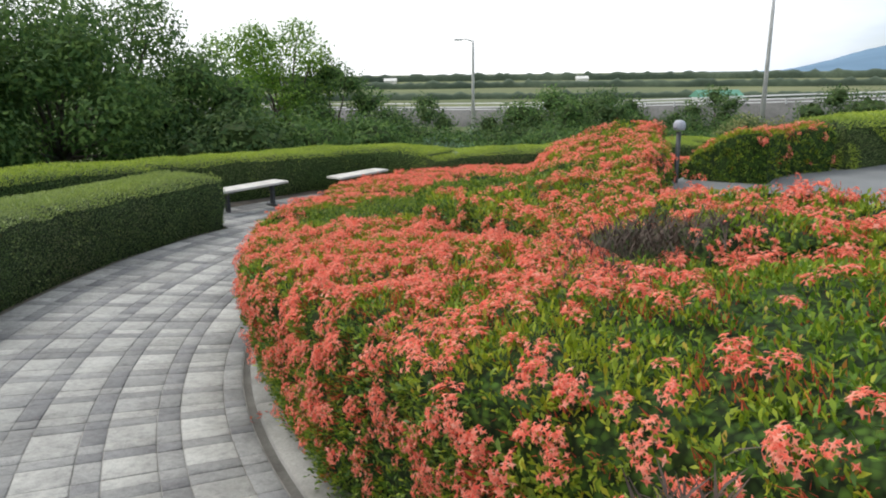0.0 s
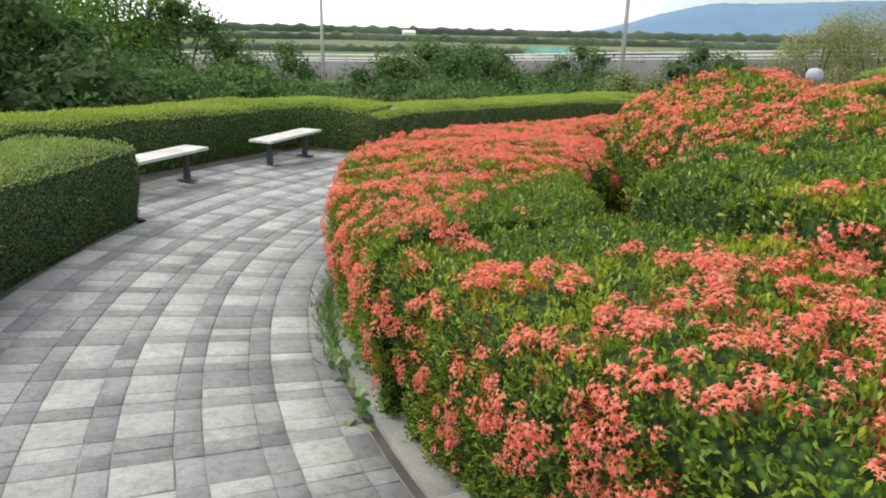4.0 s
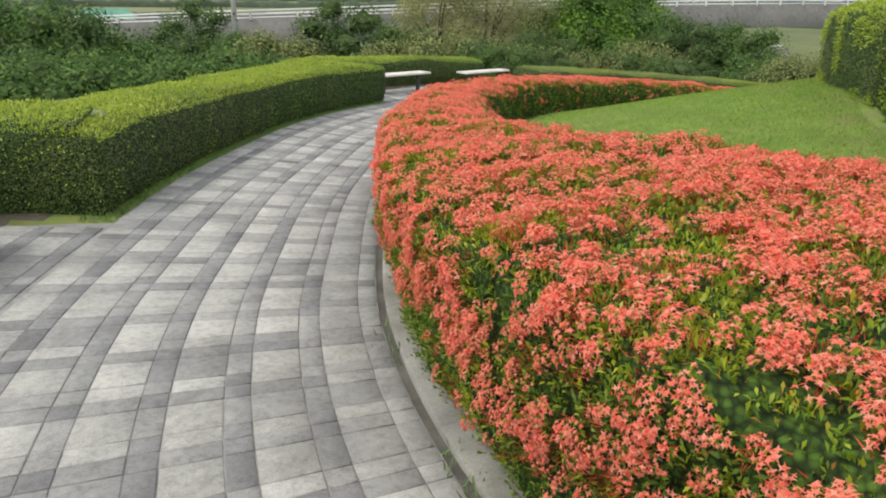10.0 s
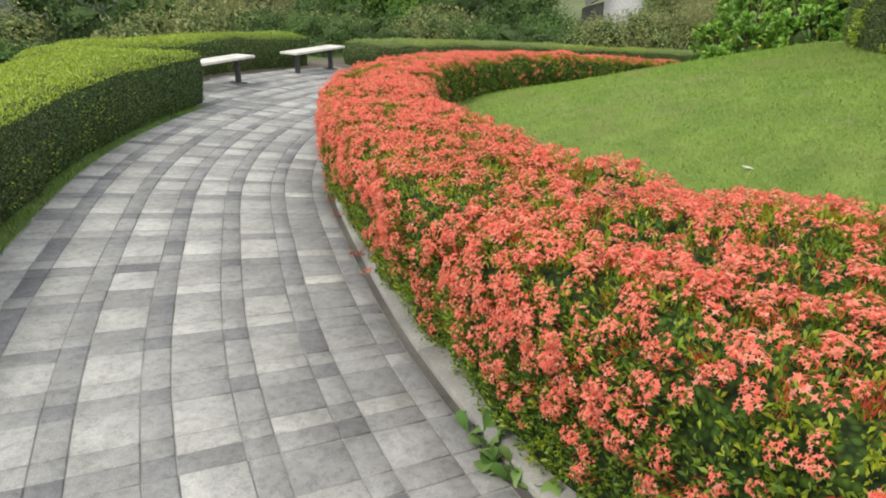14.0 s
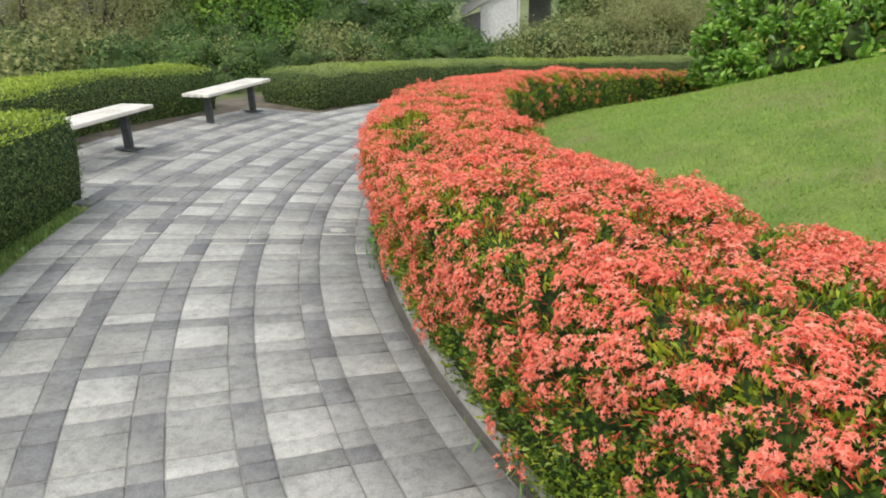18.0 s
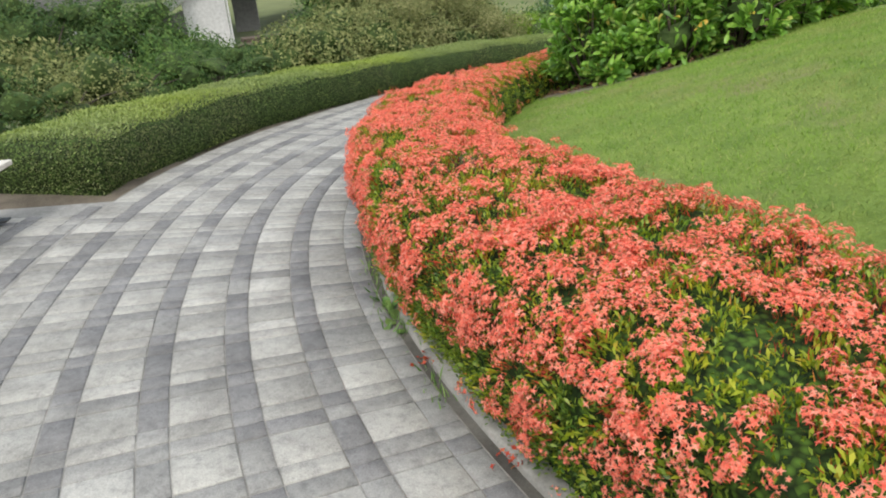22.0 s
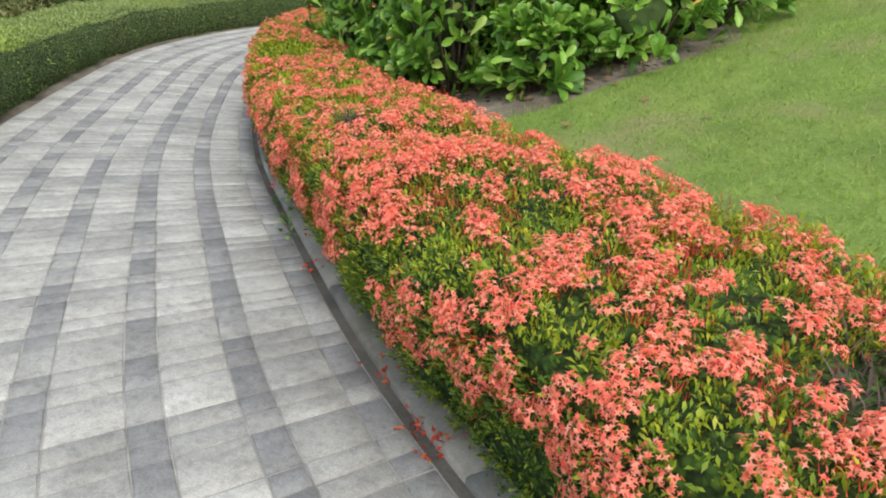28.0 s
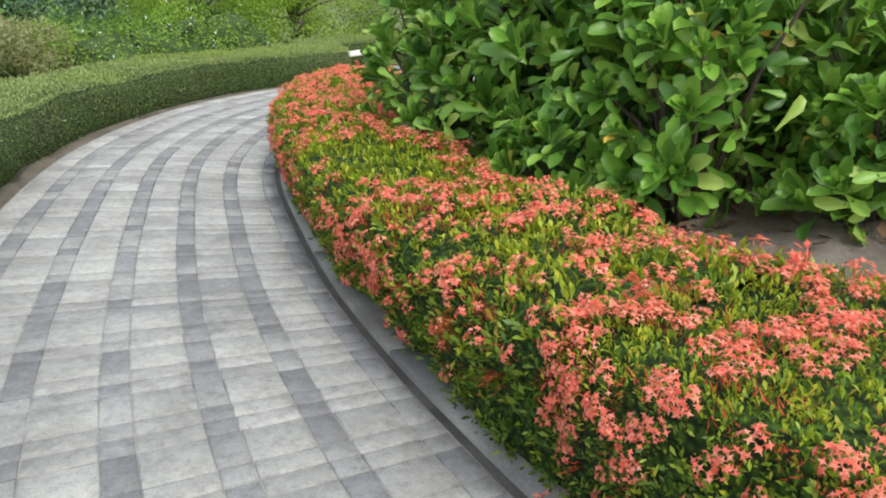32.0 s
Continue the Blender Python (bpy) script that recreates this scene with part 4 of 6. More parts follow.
for a0, a1 in ((246, 228), (228, 213), (213, 189.4), (188.5, 160), (160, 118), (118, 80), (80, 45), (45, 8)):
    flower_hedge("ixora_hedge", a0, a1, "clipped ixora hedge thick with coral red flower heads", 470 if 60 < a0 < 130 else 410 if 60 < a0 < 190 else 340)

# the planted slope above the first stretch
def bed_mesh(a0, a1, d0, d1, rise):
    v = []
    n, m = int(abs(a1 - a0) / 1.5) + 1, 16
    for i in range(n):
        a = a0 + (a1 - a0) * i / (n - 1)
        for j in range(m):
            k = j / (m - 1)
            e0 = d0(a) if callable(d0) else d0
            d = e0 + ((d1(a) if callable(d1) else d1) - e0) * k
            r = kerb_r(a) - d
            x, y = CX + r * math.cos(radians(a)), CY + r * math.sin(radians(a))
            edge = min(1.0, k / 0.06, (1 - k) / 0.05)
            edge = min(edge, i, n - 1 - i)
            v.append((x, y, ground(x, y) + rise(a, k) * edge))
    return v, grid_faces(n, m)


def at_edge(p):
    """The lower end of the bed, where hardly anything flowers."""
    return np.degrees(np.arctan2(p[:, 1] - CY, p[:, 0] - CX)) % 360 < 193.5 + 1.5 * patchy(p, 2.0, 5.0)


def flower_bed(name, a0, a1, d0, d1, rise, label, density, leaf="ixora_leaf", amount=1.0):
    v, f = bed_mesh(a0, a1, d0, d1, rise)
    f = facing_out(v, f)
    v = bumpy(bumpy(v, 0.10, 1.9, 21.0), 0.07, 4.5, 4.0)
    bed = tagged(new(name), label, "flower bed")
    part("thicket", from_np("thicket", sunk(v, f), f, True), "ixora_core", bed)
    flower_field(bed, v, f, density, leaf=leaf, leaf_density=3600, leaf_size=0.034, florets=14, floret=0.0122, shaded=at_edge, bloom=lambda p, n: np.where(at_edge(p), 0.08, 1.0) * np.interp(np.degrees(np.arctan2(p[:, 1] - CY, p[:, 0] - CX)) % 360, (192, 198, 205), (0.35, 0.55, 1.0)) * np.clip(amount * (0.74 + 0.35 * patchy(p, 1.2, 7.0) + 1.5 * patchy(p, 4.2, 2.0)), 0.03, 1.0))
    return bed


flower_bed("ixora_bed", 184.8, 238, lambda a: float(np.interp(a, (184.8, 186.3, 187.8, 189.4), (2.3, 1.8, 1.4, 1.4))), lambda a: smooth_table(((186, 3.9), (195, 3.4), (205, 2.9), (245, 2.7)), a), lambda a, k: 1.0 - k * float(np.interp(a, (188, 200, 214, 230), (0.0, 0.04, 0.04, 0.12))), "mounded bed of flowering ixora on the slope", 265)

# the hedge round the paved hilltop
PX, PY = 6.2, 7.0


def ring_block(name, a0, a1, inner, outer, top, label, density, amount, leaf="ixora_leaf"):
    v, n = [], int(abs(a1 - a0) / 2.5) + 1
    prof = ((0.0, 0.0), (0.0, 0.5), (0.02, 0.9), (0.08, 1.0), (0.35, 0.99), (0.6, 0.90), (0.78, 0.80), (0.9, 0.70), (0.98, 0.52), (1.0, 0.0))
    for i in range(n):
        a = a0 + (a1 - a0) * i / (n - 1)
        for q, u in prof:
            r = inner(a) + (outer(a) - inner(a)) * q
            x, y = PX + r * math.cos(radians(a)), PY + r * math.sin(radians(a))
            z = ground(x, y)
            v.append((x, y, z + (top - 0.10 + float(np.interp(a, (110, 150, 154, 166, 180), (0.10, 0.10, 0.09, 0.05, 0.02))) - z) * u))
    f = grid_faces(n, len(prof))
    m = len(prof)
    for e in (0, n - 1):
        q = [e * m + k for k in range(m)]
        for k in range(m // 2):
            g = (q[k], q[k + 1], q[m - 2 - k], q[m - 1 - k]) if k < m // 2 - 1 else None
            if g:
                f.append(g if e == 0 else g[::-1])
    f = facing_out(v, f)
    v = bumpy(v, 0.08, 1.9, 5.0)
    bed = tagged(new(name), label, "flower hedge")
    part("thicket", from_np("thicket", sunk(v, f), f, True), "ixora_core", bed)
    flower_field(bed, v, f, density, leaf=leaf, leaf_density=2600, leaf_size=0.038, florets=13, floret=0.0128, bloom=lambda p, n: np.clip(amount * (0.78 + 0.9 * patchy(p, 1.2, 7.0) + 1.5 * patchy(p, 5.0, 2.0)) * np.where(n[:, 2] > 0.3, 1, np.where(np.hypot(p[:, 0] - PX, p[:, 1] - PY) > 4.1, 0.34, 0.06)), 0.02, 1.0))
    return bed


ring_block("ixora_block", 154.5, 201, lambda a: float(np.interp(a, (157, 180, 187, 201), (3.7, 3.75, 3.9, 4.75))), lambda a: float(np.interp(a, (154, 164, 172, 186, 201), (5.42, 5.35, 5.25, 5.3, 5.3))), 0.89, "tall ixora block with scattered coral flowers", 290, 0.66)
HILLTOP = [(PX + r * math.cos(radians(a)), PY + r * math.sin(radians(a))) for a, r in ((20, 6.2), (35, 5.9), (50, 5.6), (62, 5.2), (70, 4.9), (78, 4.5), (90, 3.9), (108, 3.5))]

ring_block("ixora_block", 110, 153, lambda a: 2.5, lambda a: 3.5, 0.80, "dark ixora hedge with red flowers on top beside the paved hilltop", 240, 0.6)
clipped_hedge("clipped_hedge", [rim(a, 0.06) for a in range(165, 246, 2)][::-1], 1.25, 0.80, "clipped box hedge with olive green top", "hedge_shoot_dull")
clipped_hedge("clipped_hedge", [(-0.55, 15.05), (-1.55, 15.65), (-2.2, 15.0), (-4.75, 11.5), (-5.6, 9.8), (-6.2, 8.0)][::-1], 1.2, 0.78, "clipped hedge curving behind two benches")
clipped_hedge("clipped_hedge", [rim(a, 0.14) for a in [93.8] + list(range(95, 138, 2))][::-1], 1.35, 0.72, "clipped hedge with bright yellow-green shoots on top")
clipped_hedge("clipped_hedge", [rim(97, 1.25), (7.0, 21.0), (8.2, 21.15), (9.8, 21.25), (11.9, 20.85)], 1.1, 0.60, "clipped hedge behind the bench bay")
clipped_hedge("clipped_hedge", [rim(a, float(np.interp(a, (25, 45, 58), (0.24, 0.10, 0.14))) if a > -7 else 1.75) for a in range(-18, 72, 2)][::-1], 1.15, 0.55, "low clipped hedge with dull green top along the walk", "hedge_shoot_dull")
clipped_hedge("clipped_hedge", HILLTOP, 1.0, 0.88, "clipped green hedge behind the paved hilltop", sides=0.9)

# ---- benches ----
def bench(x, y, turn):
    top = Matrix.Translation((x, y, ramp_z(*polar(x, y)))) @ Matrix.Rotation(radians(turn), 4, "Z")
    b = tagged(new("bench"), "backless bench with pale worn planks on dark iron legs", "bench", "benches in the bays")
    b.matrix_world = top
    for k in range(4):
        bm = bmesh.new()
        box(bm, (1.48, 0.094, 0.045), Matrix.Translation((0, -0.153 + 0.102 * k, 0.415)), 0.012)
        part("plank", from_bm("plank", bm), "bench_plank", b)
    for sx in (-0.5, 0.5):
        bm = bmesh.new()
        box(bm, (0.055, 0.09, 0.37), Matrix.Translation((sx, 0, 0.20)), 0.008)
        leg = part("leg", from_bm("leg", bm), "iron", b)
        bm = bmesh.new()
        box(bm, (0.05, 0.36, 0.022), Matrix.Translation((sx, 0, 0.381)), 0.004)
        part("bracket", from_bm("bracket", bm), "iron", leg)
        bm = bmesh.new()
        box(bm, (0.09, 0.30, 0.016), Matrix.Translation((sx, 0, 0.009)), 0.004)
        part("foot_plate", from_bm("foot_plate", bm), "iron", leg)
    return b


for x, y, turn in ((-3.60, 11.72, 56), (-2.0, 14.03, 56), (8.36, 20.33, -5), (11.25, 20.3, -8), (24.6, 4.6, 83)):
    bench(x, y, turn)


# ---- lamps in the hedges ----
def bollard(x, y, top, wide=1.0):
    z = ground(x, y)
    b = tagged(new("bollard_lamp"), "bollard garden lamp with pale domed cap", "lamp", "bollard lamps")
    bm = bmesh.new()
    tube(bm, [(x, y, z - 0.02), (x, y, top - 0.14)], [0.03, 0.03], 12)
    part("post", from_bm("post", bm, True), "iron", b)
    bm = bmesh.new()
    rings = [(0.068, -0.12), (0.075, -0.085), (0.075, -0.06), (0.068, -0.03), (0.05, -0.008), (0.016, 0.0)]
    tube(bm, [(x, y, top + h) for _, h in rings], [r * wide for r, _ in rings], 18)
    part("cap", from_bm("cap", bm, True), "lamp_dome", b)


bollard(-0.02, 16.0, -0.24, 1.75)
bollard(2.92, 8.36, 0.96)


# ---- trees and bushes beyond the hedges ----
def crown_mesh(name, lobes, count, size, mat, parent, up=0.4, shape=TRI, lean=1.2, fill=0.55):
    """Leaves in shells of several lobes, denser outside, with gaps."""
    ps, ns = [], []
    tot = sum(r[0] * r[1] for _, r in lobes)
    for c, r in lobes:
        k = max(150, int(count * 0.95 * r[0] * r[1] / tot))
        d = rng.normal(size=(k, 3))
        d /= np.linalg.norm(d, axis=1, keepdims=True)
        rad = rng.uniform(0.2, 1.0, (k, 1)) ** 0.5
        wob = 1 + 0.35 * np.array([noise.noise(Vector(q) * 2.3 + Vector(c)) for q in d])[:, None]
        ps.append(np.array(c) + d * rad * wob * np.array((r[0], r[0], r[1])))
        ns.append(d + np.array((0, 0, up)))
    p, nm = np.concatenate(ps), np.concatenate(ns)
    # added lumps inside the lobes, their dark colour stands for the crown's inner shade
    bm = bmesh.new()
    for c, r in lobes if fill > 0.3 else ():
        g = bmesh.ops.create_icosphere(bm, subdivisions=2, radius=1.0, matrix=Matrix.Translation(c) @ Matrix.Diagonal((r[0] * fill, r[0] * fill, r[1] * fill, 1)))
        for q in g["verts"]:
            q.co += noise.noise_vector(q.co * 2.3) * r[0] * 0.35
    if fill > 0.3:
        part("inner_growth", from_bm("inner_growth", bm), "crown_shade", parent, kind="stuff")
    else:
        bm.free()
    return part("crown", scatter(name, p, nm, rng.uniform(0.6, 1.4, len(p)) * size * 1.3, shape, rng, lean), mat, parent, kind="stuff")


def away(az, dist, a_from=(0.0, 0.0)):
    return a_from[0] + dist * math.sin(radians(az)), a_from[1] + dist * math.cos(radians(az))


def d_far(x, y):
    return math.hypot(x - CX, y - CY)


def leafy_tree(x, y, top, radius, mat, label, count=2600, size=0.15, low=0.1, kind="tree", sparse=False, lobes_n=12):
    """A tree or bush with trunk, limbs and a many-lobed crown of small leaves; top is the crown's height above the walk's start."""
    r = random.Random(int(x * 131 + y * 77))
    top, radius = top + (0.5 if radius < 3.3 and top > -2.4 and d_far(x, y) > 24 else 0.0), radius * 1.1
    a, d = polar(x, y)
    if a < 250:      # keeps clear of the walk and its hedge
        d = max(d, kerb_r(a) + WIDTH + 1.5 + radius * 1.1)
        x, y = CX + d * math.cos(radians(a)), CY + d * math.sin(radians(a))
    z = ground(x, y)
    h = max(top - z, 1.0)
    t = tagged(new(kind), label, kind)
    bm = bmesh.new()
    w = 0.02 * h + 0.03
    fork = z + h * (low + 0.12)
    tube(bm, [(x, y, z - 0.2), (x + r.uniform(-.1, .1), y, z + h * low), (x + r.uniform(-.2, .2), y + r.uniform(-.2, .2), fork)], [w * 1.3, w, w * 0.8], 8)
    lobes = []
    for i in range(lobes_n):
        a = i * 2.399 + r.random() * 0.6
        k = (i + 0.5) / lobes_n
        prof = math.sin(math.pi * (0.18 + 0.74 * k)) ** 0.7
        rr = radius * prof * r.uniform(0.45, 0.8)
        s = radius * r.uniform(0.30, 0.46) * (0.8 if sparse else 1.0)
        cz = z + h * (low + (0.93 - low) * k) - s * 0.35
        c = (x + math.cos(a) * rr, y + math.sin(a) * rr, cz)
        lobes.append((c, (s, s * 0.72)))
        mid = (x + (c[0] - x) * 0.45, y + (c[1] - y) * 0.45, fork + (cz - fork) * 0.6)
        tube(bm, [(x, y, min(fork, cz)), mid, c], [w * 0.5, w * 0.3, w * 0.08], 5)
    part("trunk", from_bm("trunk", bm, True), "bark", t)
    crown_mesh("crown", lobes, count, size, mat, t, fill=0.2 if sparse else 0.46)
    return t


GREEN, DARK, BRIGHT, OLIVE, BLUE, LIME, PALE = "tree_leaf", "tree_leaf_dark", "tree_leaf_bright", "tree_leaf_olive", "tree_leaf_blue", "tree_leaf_lime", "tree_leaf_pale"
WORDS = {GREEN: "dense mid-green tree beyond the hedge", DARK: "tall dark green tree beyond the hedge", BRIGHT: "bright green leafy tree beyond the hedge",
         OLIVE: "thin olive green bush beyond the hedge", BLUE: "rounded blue-green bush beyond the hedge", LIME: "young tree with bright yellow-green leaves", PALE: "tall pale olive bush beyond the hedge"}

# big shade trees by the entrance, seen over the first hedge
for az, d, top, rad, mat, n in ((-41, 20, 4.2, 3.2, GREEN, 9000), (-36, 23, 5.0, 3.4, GREEN, 9000), (-31, 21, 3.6, 3.0, GREEN, 9000), (-27, 25, 4.3, 3.2, GREEN, 9000), (-22, 24, 2.6, 2.8, GREEN, 8000),
                                (-18, 32, 3.6, 3.0, BRIGHT, 6500), (-14.5, 33, 4.0, 3.0, BRIGHT, 6500), (-11, 32, 2.1, 2.6, GREEN, 6000), (-19, 22, 0.6, 2.6, DARK, 6000), (-14, 25, 0.2, 2.6, GREEN, 6000), (-9, 27, 0.0, 2.5, GREEN, 5500), (-47, 18, 4.0, 3.0, DARK, 6000)):
    x, y = away(az, d, (0.3, -0.4))
    tall = top > 3.0
    leafy_tree(x, y, top, rad, mat, WORDS[mat], int(n * (2.1 if tall else 1.5)), 0.15 if tall else 0.165, 0.28 if az < -33 else 0.1, sparse=tall, lobes_n=22 if tall else 12)
# the belt of bushes on the bank, north side
for az, d, top, rad, mat in ((-5, 33, -0.4, 2.6, DARK), (-2, 37, 0.3, 2.4, DARK), (1, 34, -1.7, 2.4, GREEN), (3.2, 39, -1.9, 2.6, BLUE), (6, 36, -0.3, 2.8, DARK), (9.5, 34, 0.4, 3.0, GREEN), (12.5, 37, 0.2, 2.6, DARK),
                             (0, 28, -2.6, 2.4, BLUE), (5, 29, -2.8, 2.4, GREEN), (10, 28, -2.6, 2.2, GREEN), (-4, 27, -2.4, 2.4, GREEN), (15, 30, -1.8, 2.4, GREEN), (-1, 31, -1.4, 2.3, GREEN), (7.5, 31, -1.2, 2.4, DARK), (12, 31, -1.3, 2.3, GREEN)):
    x, y = away(az, d, (-1.0, 1.0))
    leafy_tree(x, y, top, rad, mat, WORDS[mat], 6500, 0.165, kind="tree" if top > -1 else "bush")
for az, d, top, rad, mat in ((14, 33, 0.55, 2.8, GREEN), (19, 36, 0.4, 3.0, DARK), (23.5, 31, -1.4, 2.2, GREEN), (28, 38, 0.5, 2.3, DARK), (33, 32, -1.1, 2.3, OLIVE), (38, 36, 0.5, 2.9, DARK), (42.5, 38, -0.8, 2.6, GREEN),
                             (18, 27, -2.6, 2.2, GREEN), (26, 28, -2.8, 2.3, GREEN), (35, 29, -2.9, 2.4, DARK), (42, 30, -2.2, 2.4, OLIVE), (16.5, 30, -1.0, 2.4, DARK), (21, 33, -0.6, 2.4, GREEN), (25.5, 34, -0.9, 2.3, DARK), (31, 35, -1.2, 2.3, GREEN), (46, 33, -1.9, 2.4, OLIVE), (50, 31, -2.6, 2.4, OLIVE), (56, 33, -2.5, 2.6, OLIVE), (30, 25, -3.2, 2.2, GREEN)):
    x, y = away(az, d, (-2.9, 7.7))
    leafy_tree(x, y, top, rad, mat, WORDS[mat], 6500, 0.165, kind="tree" if top > -1 else "bush")
leafy_tree(*away(48.3, 44, (-2.7, 6.6)), 3.6, 5.0, "tree_leaf_pale", "tall airy olive tree with thin pale foliage", 56000, 0.11, 0.1, sparse=True, lobes_n=30)
leafy_tree(*away(44.5, 42, (-2.7, 6.6)), 2.2, 3.0, "tree_leaf_pale", "tall airy olive tree with thin pale foliage", 16000, 0.12, 0.15, sparse=True, lobes_n=14)
for az, d, top, rad in ((57.2, 44, 1.0, 3.4), (60.5, 45, 1.05, 3.4)):
    leafy_tree(*away(az, d, (-2.9, 7.7)), top, rad, BRIGHT, "dense rounded bright green tree on the bank", 9000, 0.24)
leafy_tree(35.9, 31.8, 2.2, 5.3, "tree_leaf_deep", "dense rounded deep green tree on the bank", 46000, 0.165, 0.02, lobes_n=26)
# east side, below the bridge stairs
for az, d, top, rad, mat in ((66, 27, -2.4, 2.2, OLIVE), (70.5, 28, -1.5, 2.2, OLIVE), (73.5, 36, -0.3, 3.0, DARK), (77, 34, -0.9, 2.6, DARK), (57, 22, -0.9, 2.2, DARK), (52, 23, -1.0, 2.4, OLIVE), (47, 21, -1.4, 2.2, OLIVE),
                             (61, 25, -1.7, 2.2, OLIVE), (95, 30, -0.9, 2.6, OLIVE), (99, 27, -2.2, 2.4, OLIVE), (104, 25, -2.8, 2.2, GREEN), (86, 32, -4.2, 2.0, GREEN), (97, 24, -2.6, 2.2, DARK), (80, 30, -2.0, 2.0, GREEN)):
    x, y = away(az, d, (2.0, 15.4))
    leafy_tree(x, y, top, rad, mat, WORDS[mat], 6000, 0.15, kind="tree" if top > -1 else "bush")
for az, d, top, rad, mat in ((94, 16, -2.2, 1.6, DARK), (99, 15, -0.9, 2.0, OLIVE), (105, 15.5, -0.8, 2.2, OLIVE), (111, 15, -0.9, 2.0, OLIVE), (117, 15, -0.6, 2.2, OLIVE), (88, 20, -3.4, 1.8, DARK), (99, 22, 0.0, 2.4, GREEN),
                             (108, 22, -1.4, 2.6, OLIVE), (118, 22, -1.9, 2.2, GREEN)):
    x, y = away(az, d, (9.0, 18.4))
    leafy_tree(x, y, top, rad, mat, WORDS[mat], 8000, 0.10, kind="bush")
for az, d, top, rad, mat in ((106, 12, -0.1, 1.9, PALE), (112, 12.5, 0.0, 1.8, PALE), (117, 13, -1.1, 1.5, PALE), (120.5, 14, -2.0, 1.2, LIME), (133, 17, -0.5, 1.9, LIME), (137, 15.5, 0.9, 2.4, LIME), (143, 17, 1.0, 2.6, LIME),
                             (138, 22, 2.2, 3.0, LIME), (147, 21, 2.0, 3.0, BRIGHT), (153, 19, 1.0, 2.8, BRIGHT), (160, 20, 1.4, 2.8, OLIVE)):
    x, y = away(az, d, (14.7, 17.1))
    leafy_tree(x, y, top, rad, mat, WORDS[mat], 24000, 0.058, kind="bush" if top < 0.5 else "tree", sparse=True)
# far bank trees take blue-green leaves to stand in for haze
for az, d in ((118.5, 46), (122, 51), (125.5, 48), (129, 46)):
    leafy_tree(*away(az, d, (14.7, 17.1)), -1.9, 3.6, BLUE, "hazy blue-green tree on the far bank", 9000, 0.2)

# trees on either side of the bridge stairs
for x, y, top, rad, mat in ((35.2, 22.6, -0.4, 2.2, GREEN), (33.0, 25.2, -0.1, 2.4, DARK), (27.0, 29.5, -0.9, 2.2, DARK), (28.8, 14.3, 0.3, 2.2, OLIVE), (30.5, 12.0, 0.0, 2.2, GREEN)):
    leafy_tree(x, y, top, rad, mat, WORDS[mat], 8000, 0.12)

# low growth close behind the last hedge
for k, a in enumerate((44, 50, 56, 61.5, 67)):
    r = kerb_r(a) + WIDTH + 3.2 + 0.3 * (k % 2)
    mat = (DARK, GREEN, OLIVE)[k % 3]
    leafy_tree(CX + r * math.cos(radians(a)), CY + r * math.sin(radians(a)), -1.75 - 0.1 * k % 0.2, 1.15, mat, WORDS[mat], 5000, 0.055, kind="bush")

# white blossom over the bush at the end of the walk
def blossom(x, y, top, rad, count):
    z = ground(x, y)
    d = rng.normal(size=(count, 3))
    d /= np.linalg.norm(d, axis=1, keepdims=True)
    d[:, 2] = np.abs(d[:, 2])
    p = np.array((x, y, top - rad * 0.9)) + d * rad * rng.uniform(0.85, 1.1, (count, 1))
    b = tagged(new("flowering_bush"), "bush sprinkled with small white blossoms", "bush")
    part("blossom", scatter("blossom", p, d, rng.uniform(0.014, 0.028, count), STAR, rng, 1.4), "white_wall", b, kind="stuff")
    lob = [((x + rad * 0.4 * math.cos(k), y + rad * 0.4 * math.sin(k), top - rad * 0.95), (rad * 0.75, rad * 0.7)) for k in (0, 2.1, 4.2)]
    crown_mesh("crown", lob, 14000, 0.055, BRIGHT, b)
    bm = bmesh.new()
    tube(bm, [(x, y, z - 0.1), (x, y, top - rad)], [0.08, 0.05], 8)
    part("trunk", from_bm("trunk", bm, True), "bark", b)


blossom(*away(125, 14, (14.7, 17.1)), -0.95, 1.7, 170)
blossom(*away(129.5, 16, (14.7, 17.1)), -0.8, 1.8, 170)


# ---- the big-leaved shrub on the lawn ----
def broad_leaf():
    """A paddle-shaped leaf, folded along its rib and curling down at the tip."""
    v = [(-0.03, 0, 0), (0.03, 0, 0), (-0.08, 0.35, 0.06), (0.0, 0.35, 0.0), (0.08, 0.35, 0.06), (-0.18, 0.70, 0.11), (0.0, 0.72, 0.02), (0.18, 0.70, 0.11), (-0.12, 0.95, 0.03), (0.0, 1.0, -0.08), (0.12, 0.95, 0.03)]
    return np.array(v), ((2, 3, 6, 5), (3, 4, 7, 6), (5, 6, 9, 8), (6, 7, 10, 9), (0, 1, 4, 2))


BROAD = broad_leaf()


def rosettes(points, dirs, size, per=13):
    """Whorls of broad leaves at branch ends."""
    ps, ns, ss, ln = [], [], [], []
    for p, d in zip(points, dirs):
        k = per + int(rng.integers(-3, 4))
        big = size * rng.uniform(0.75, 1.25)
        for i in range(k):
            u = i / k
            ps.append(p - d * 0.09 * u * size / 0.14)
            ns.append(d)
            ss.append(big * (0.55 + 0.55 * min(1, u * 1.6)))
            ln.append(0.15 + 0.98 * u)
    return np.array(ps), np.array(ns), np.array(ss), np.array(ln)


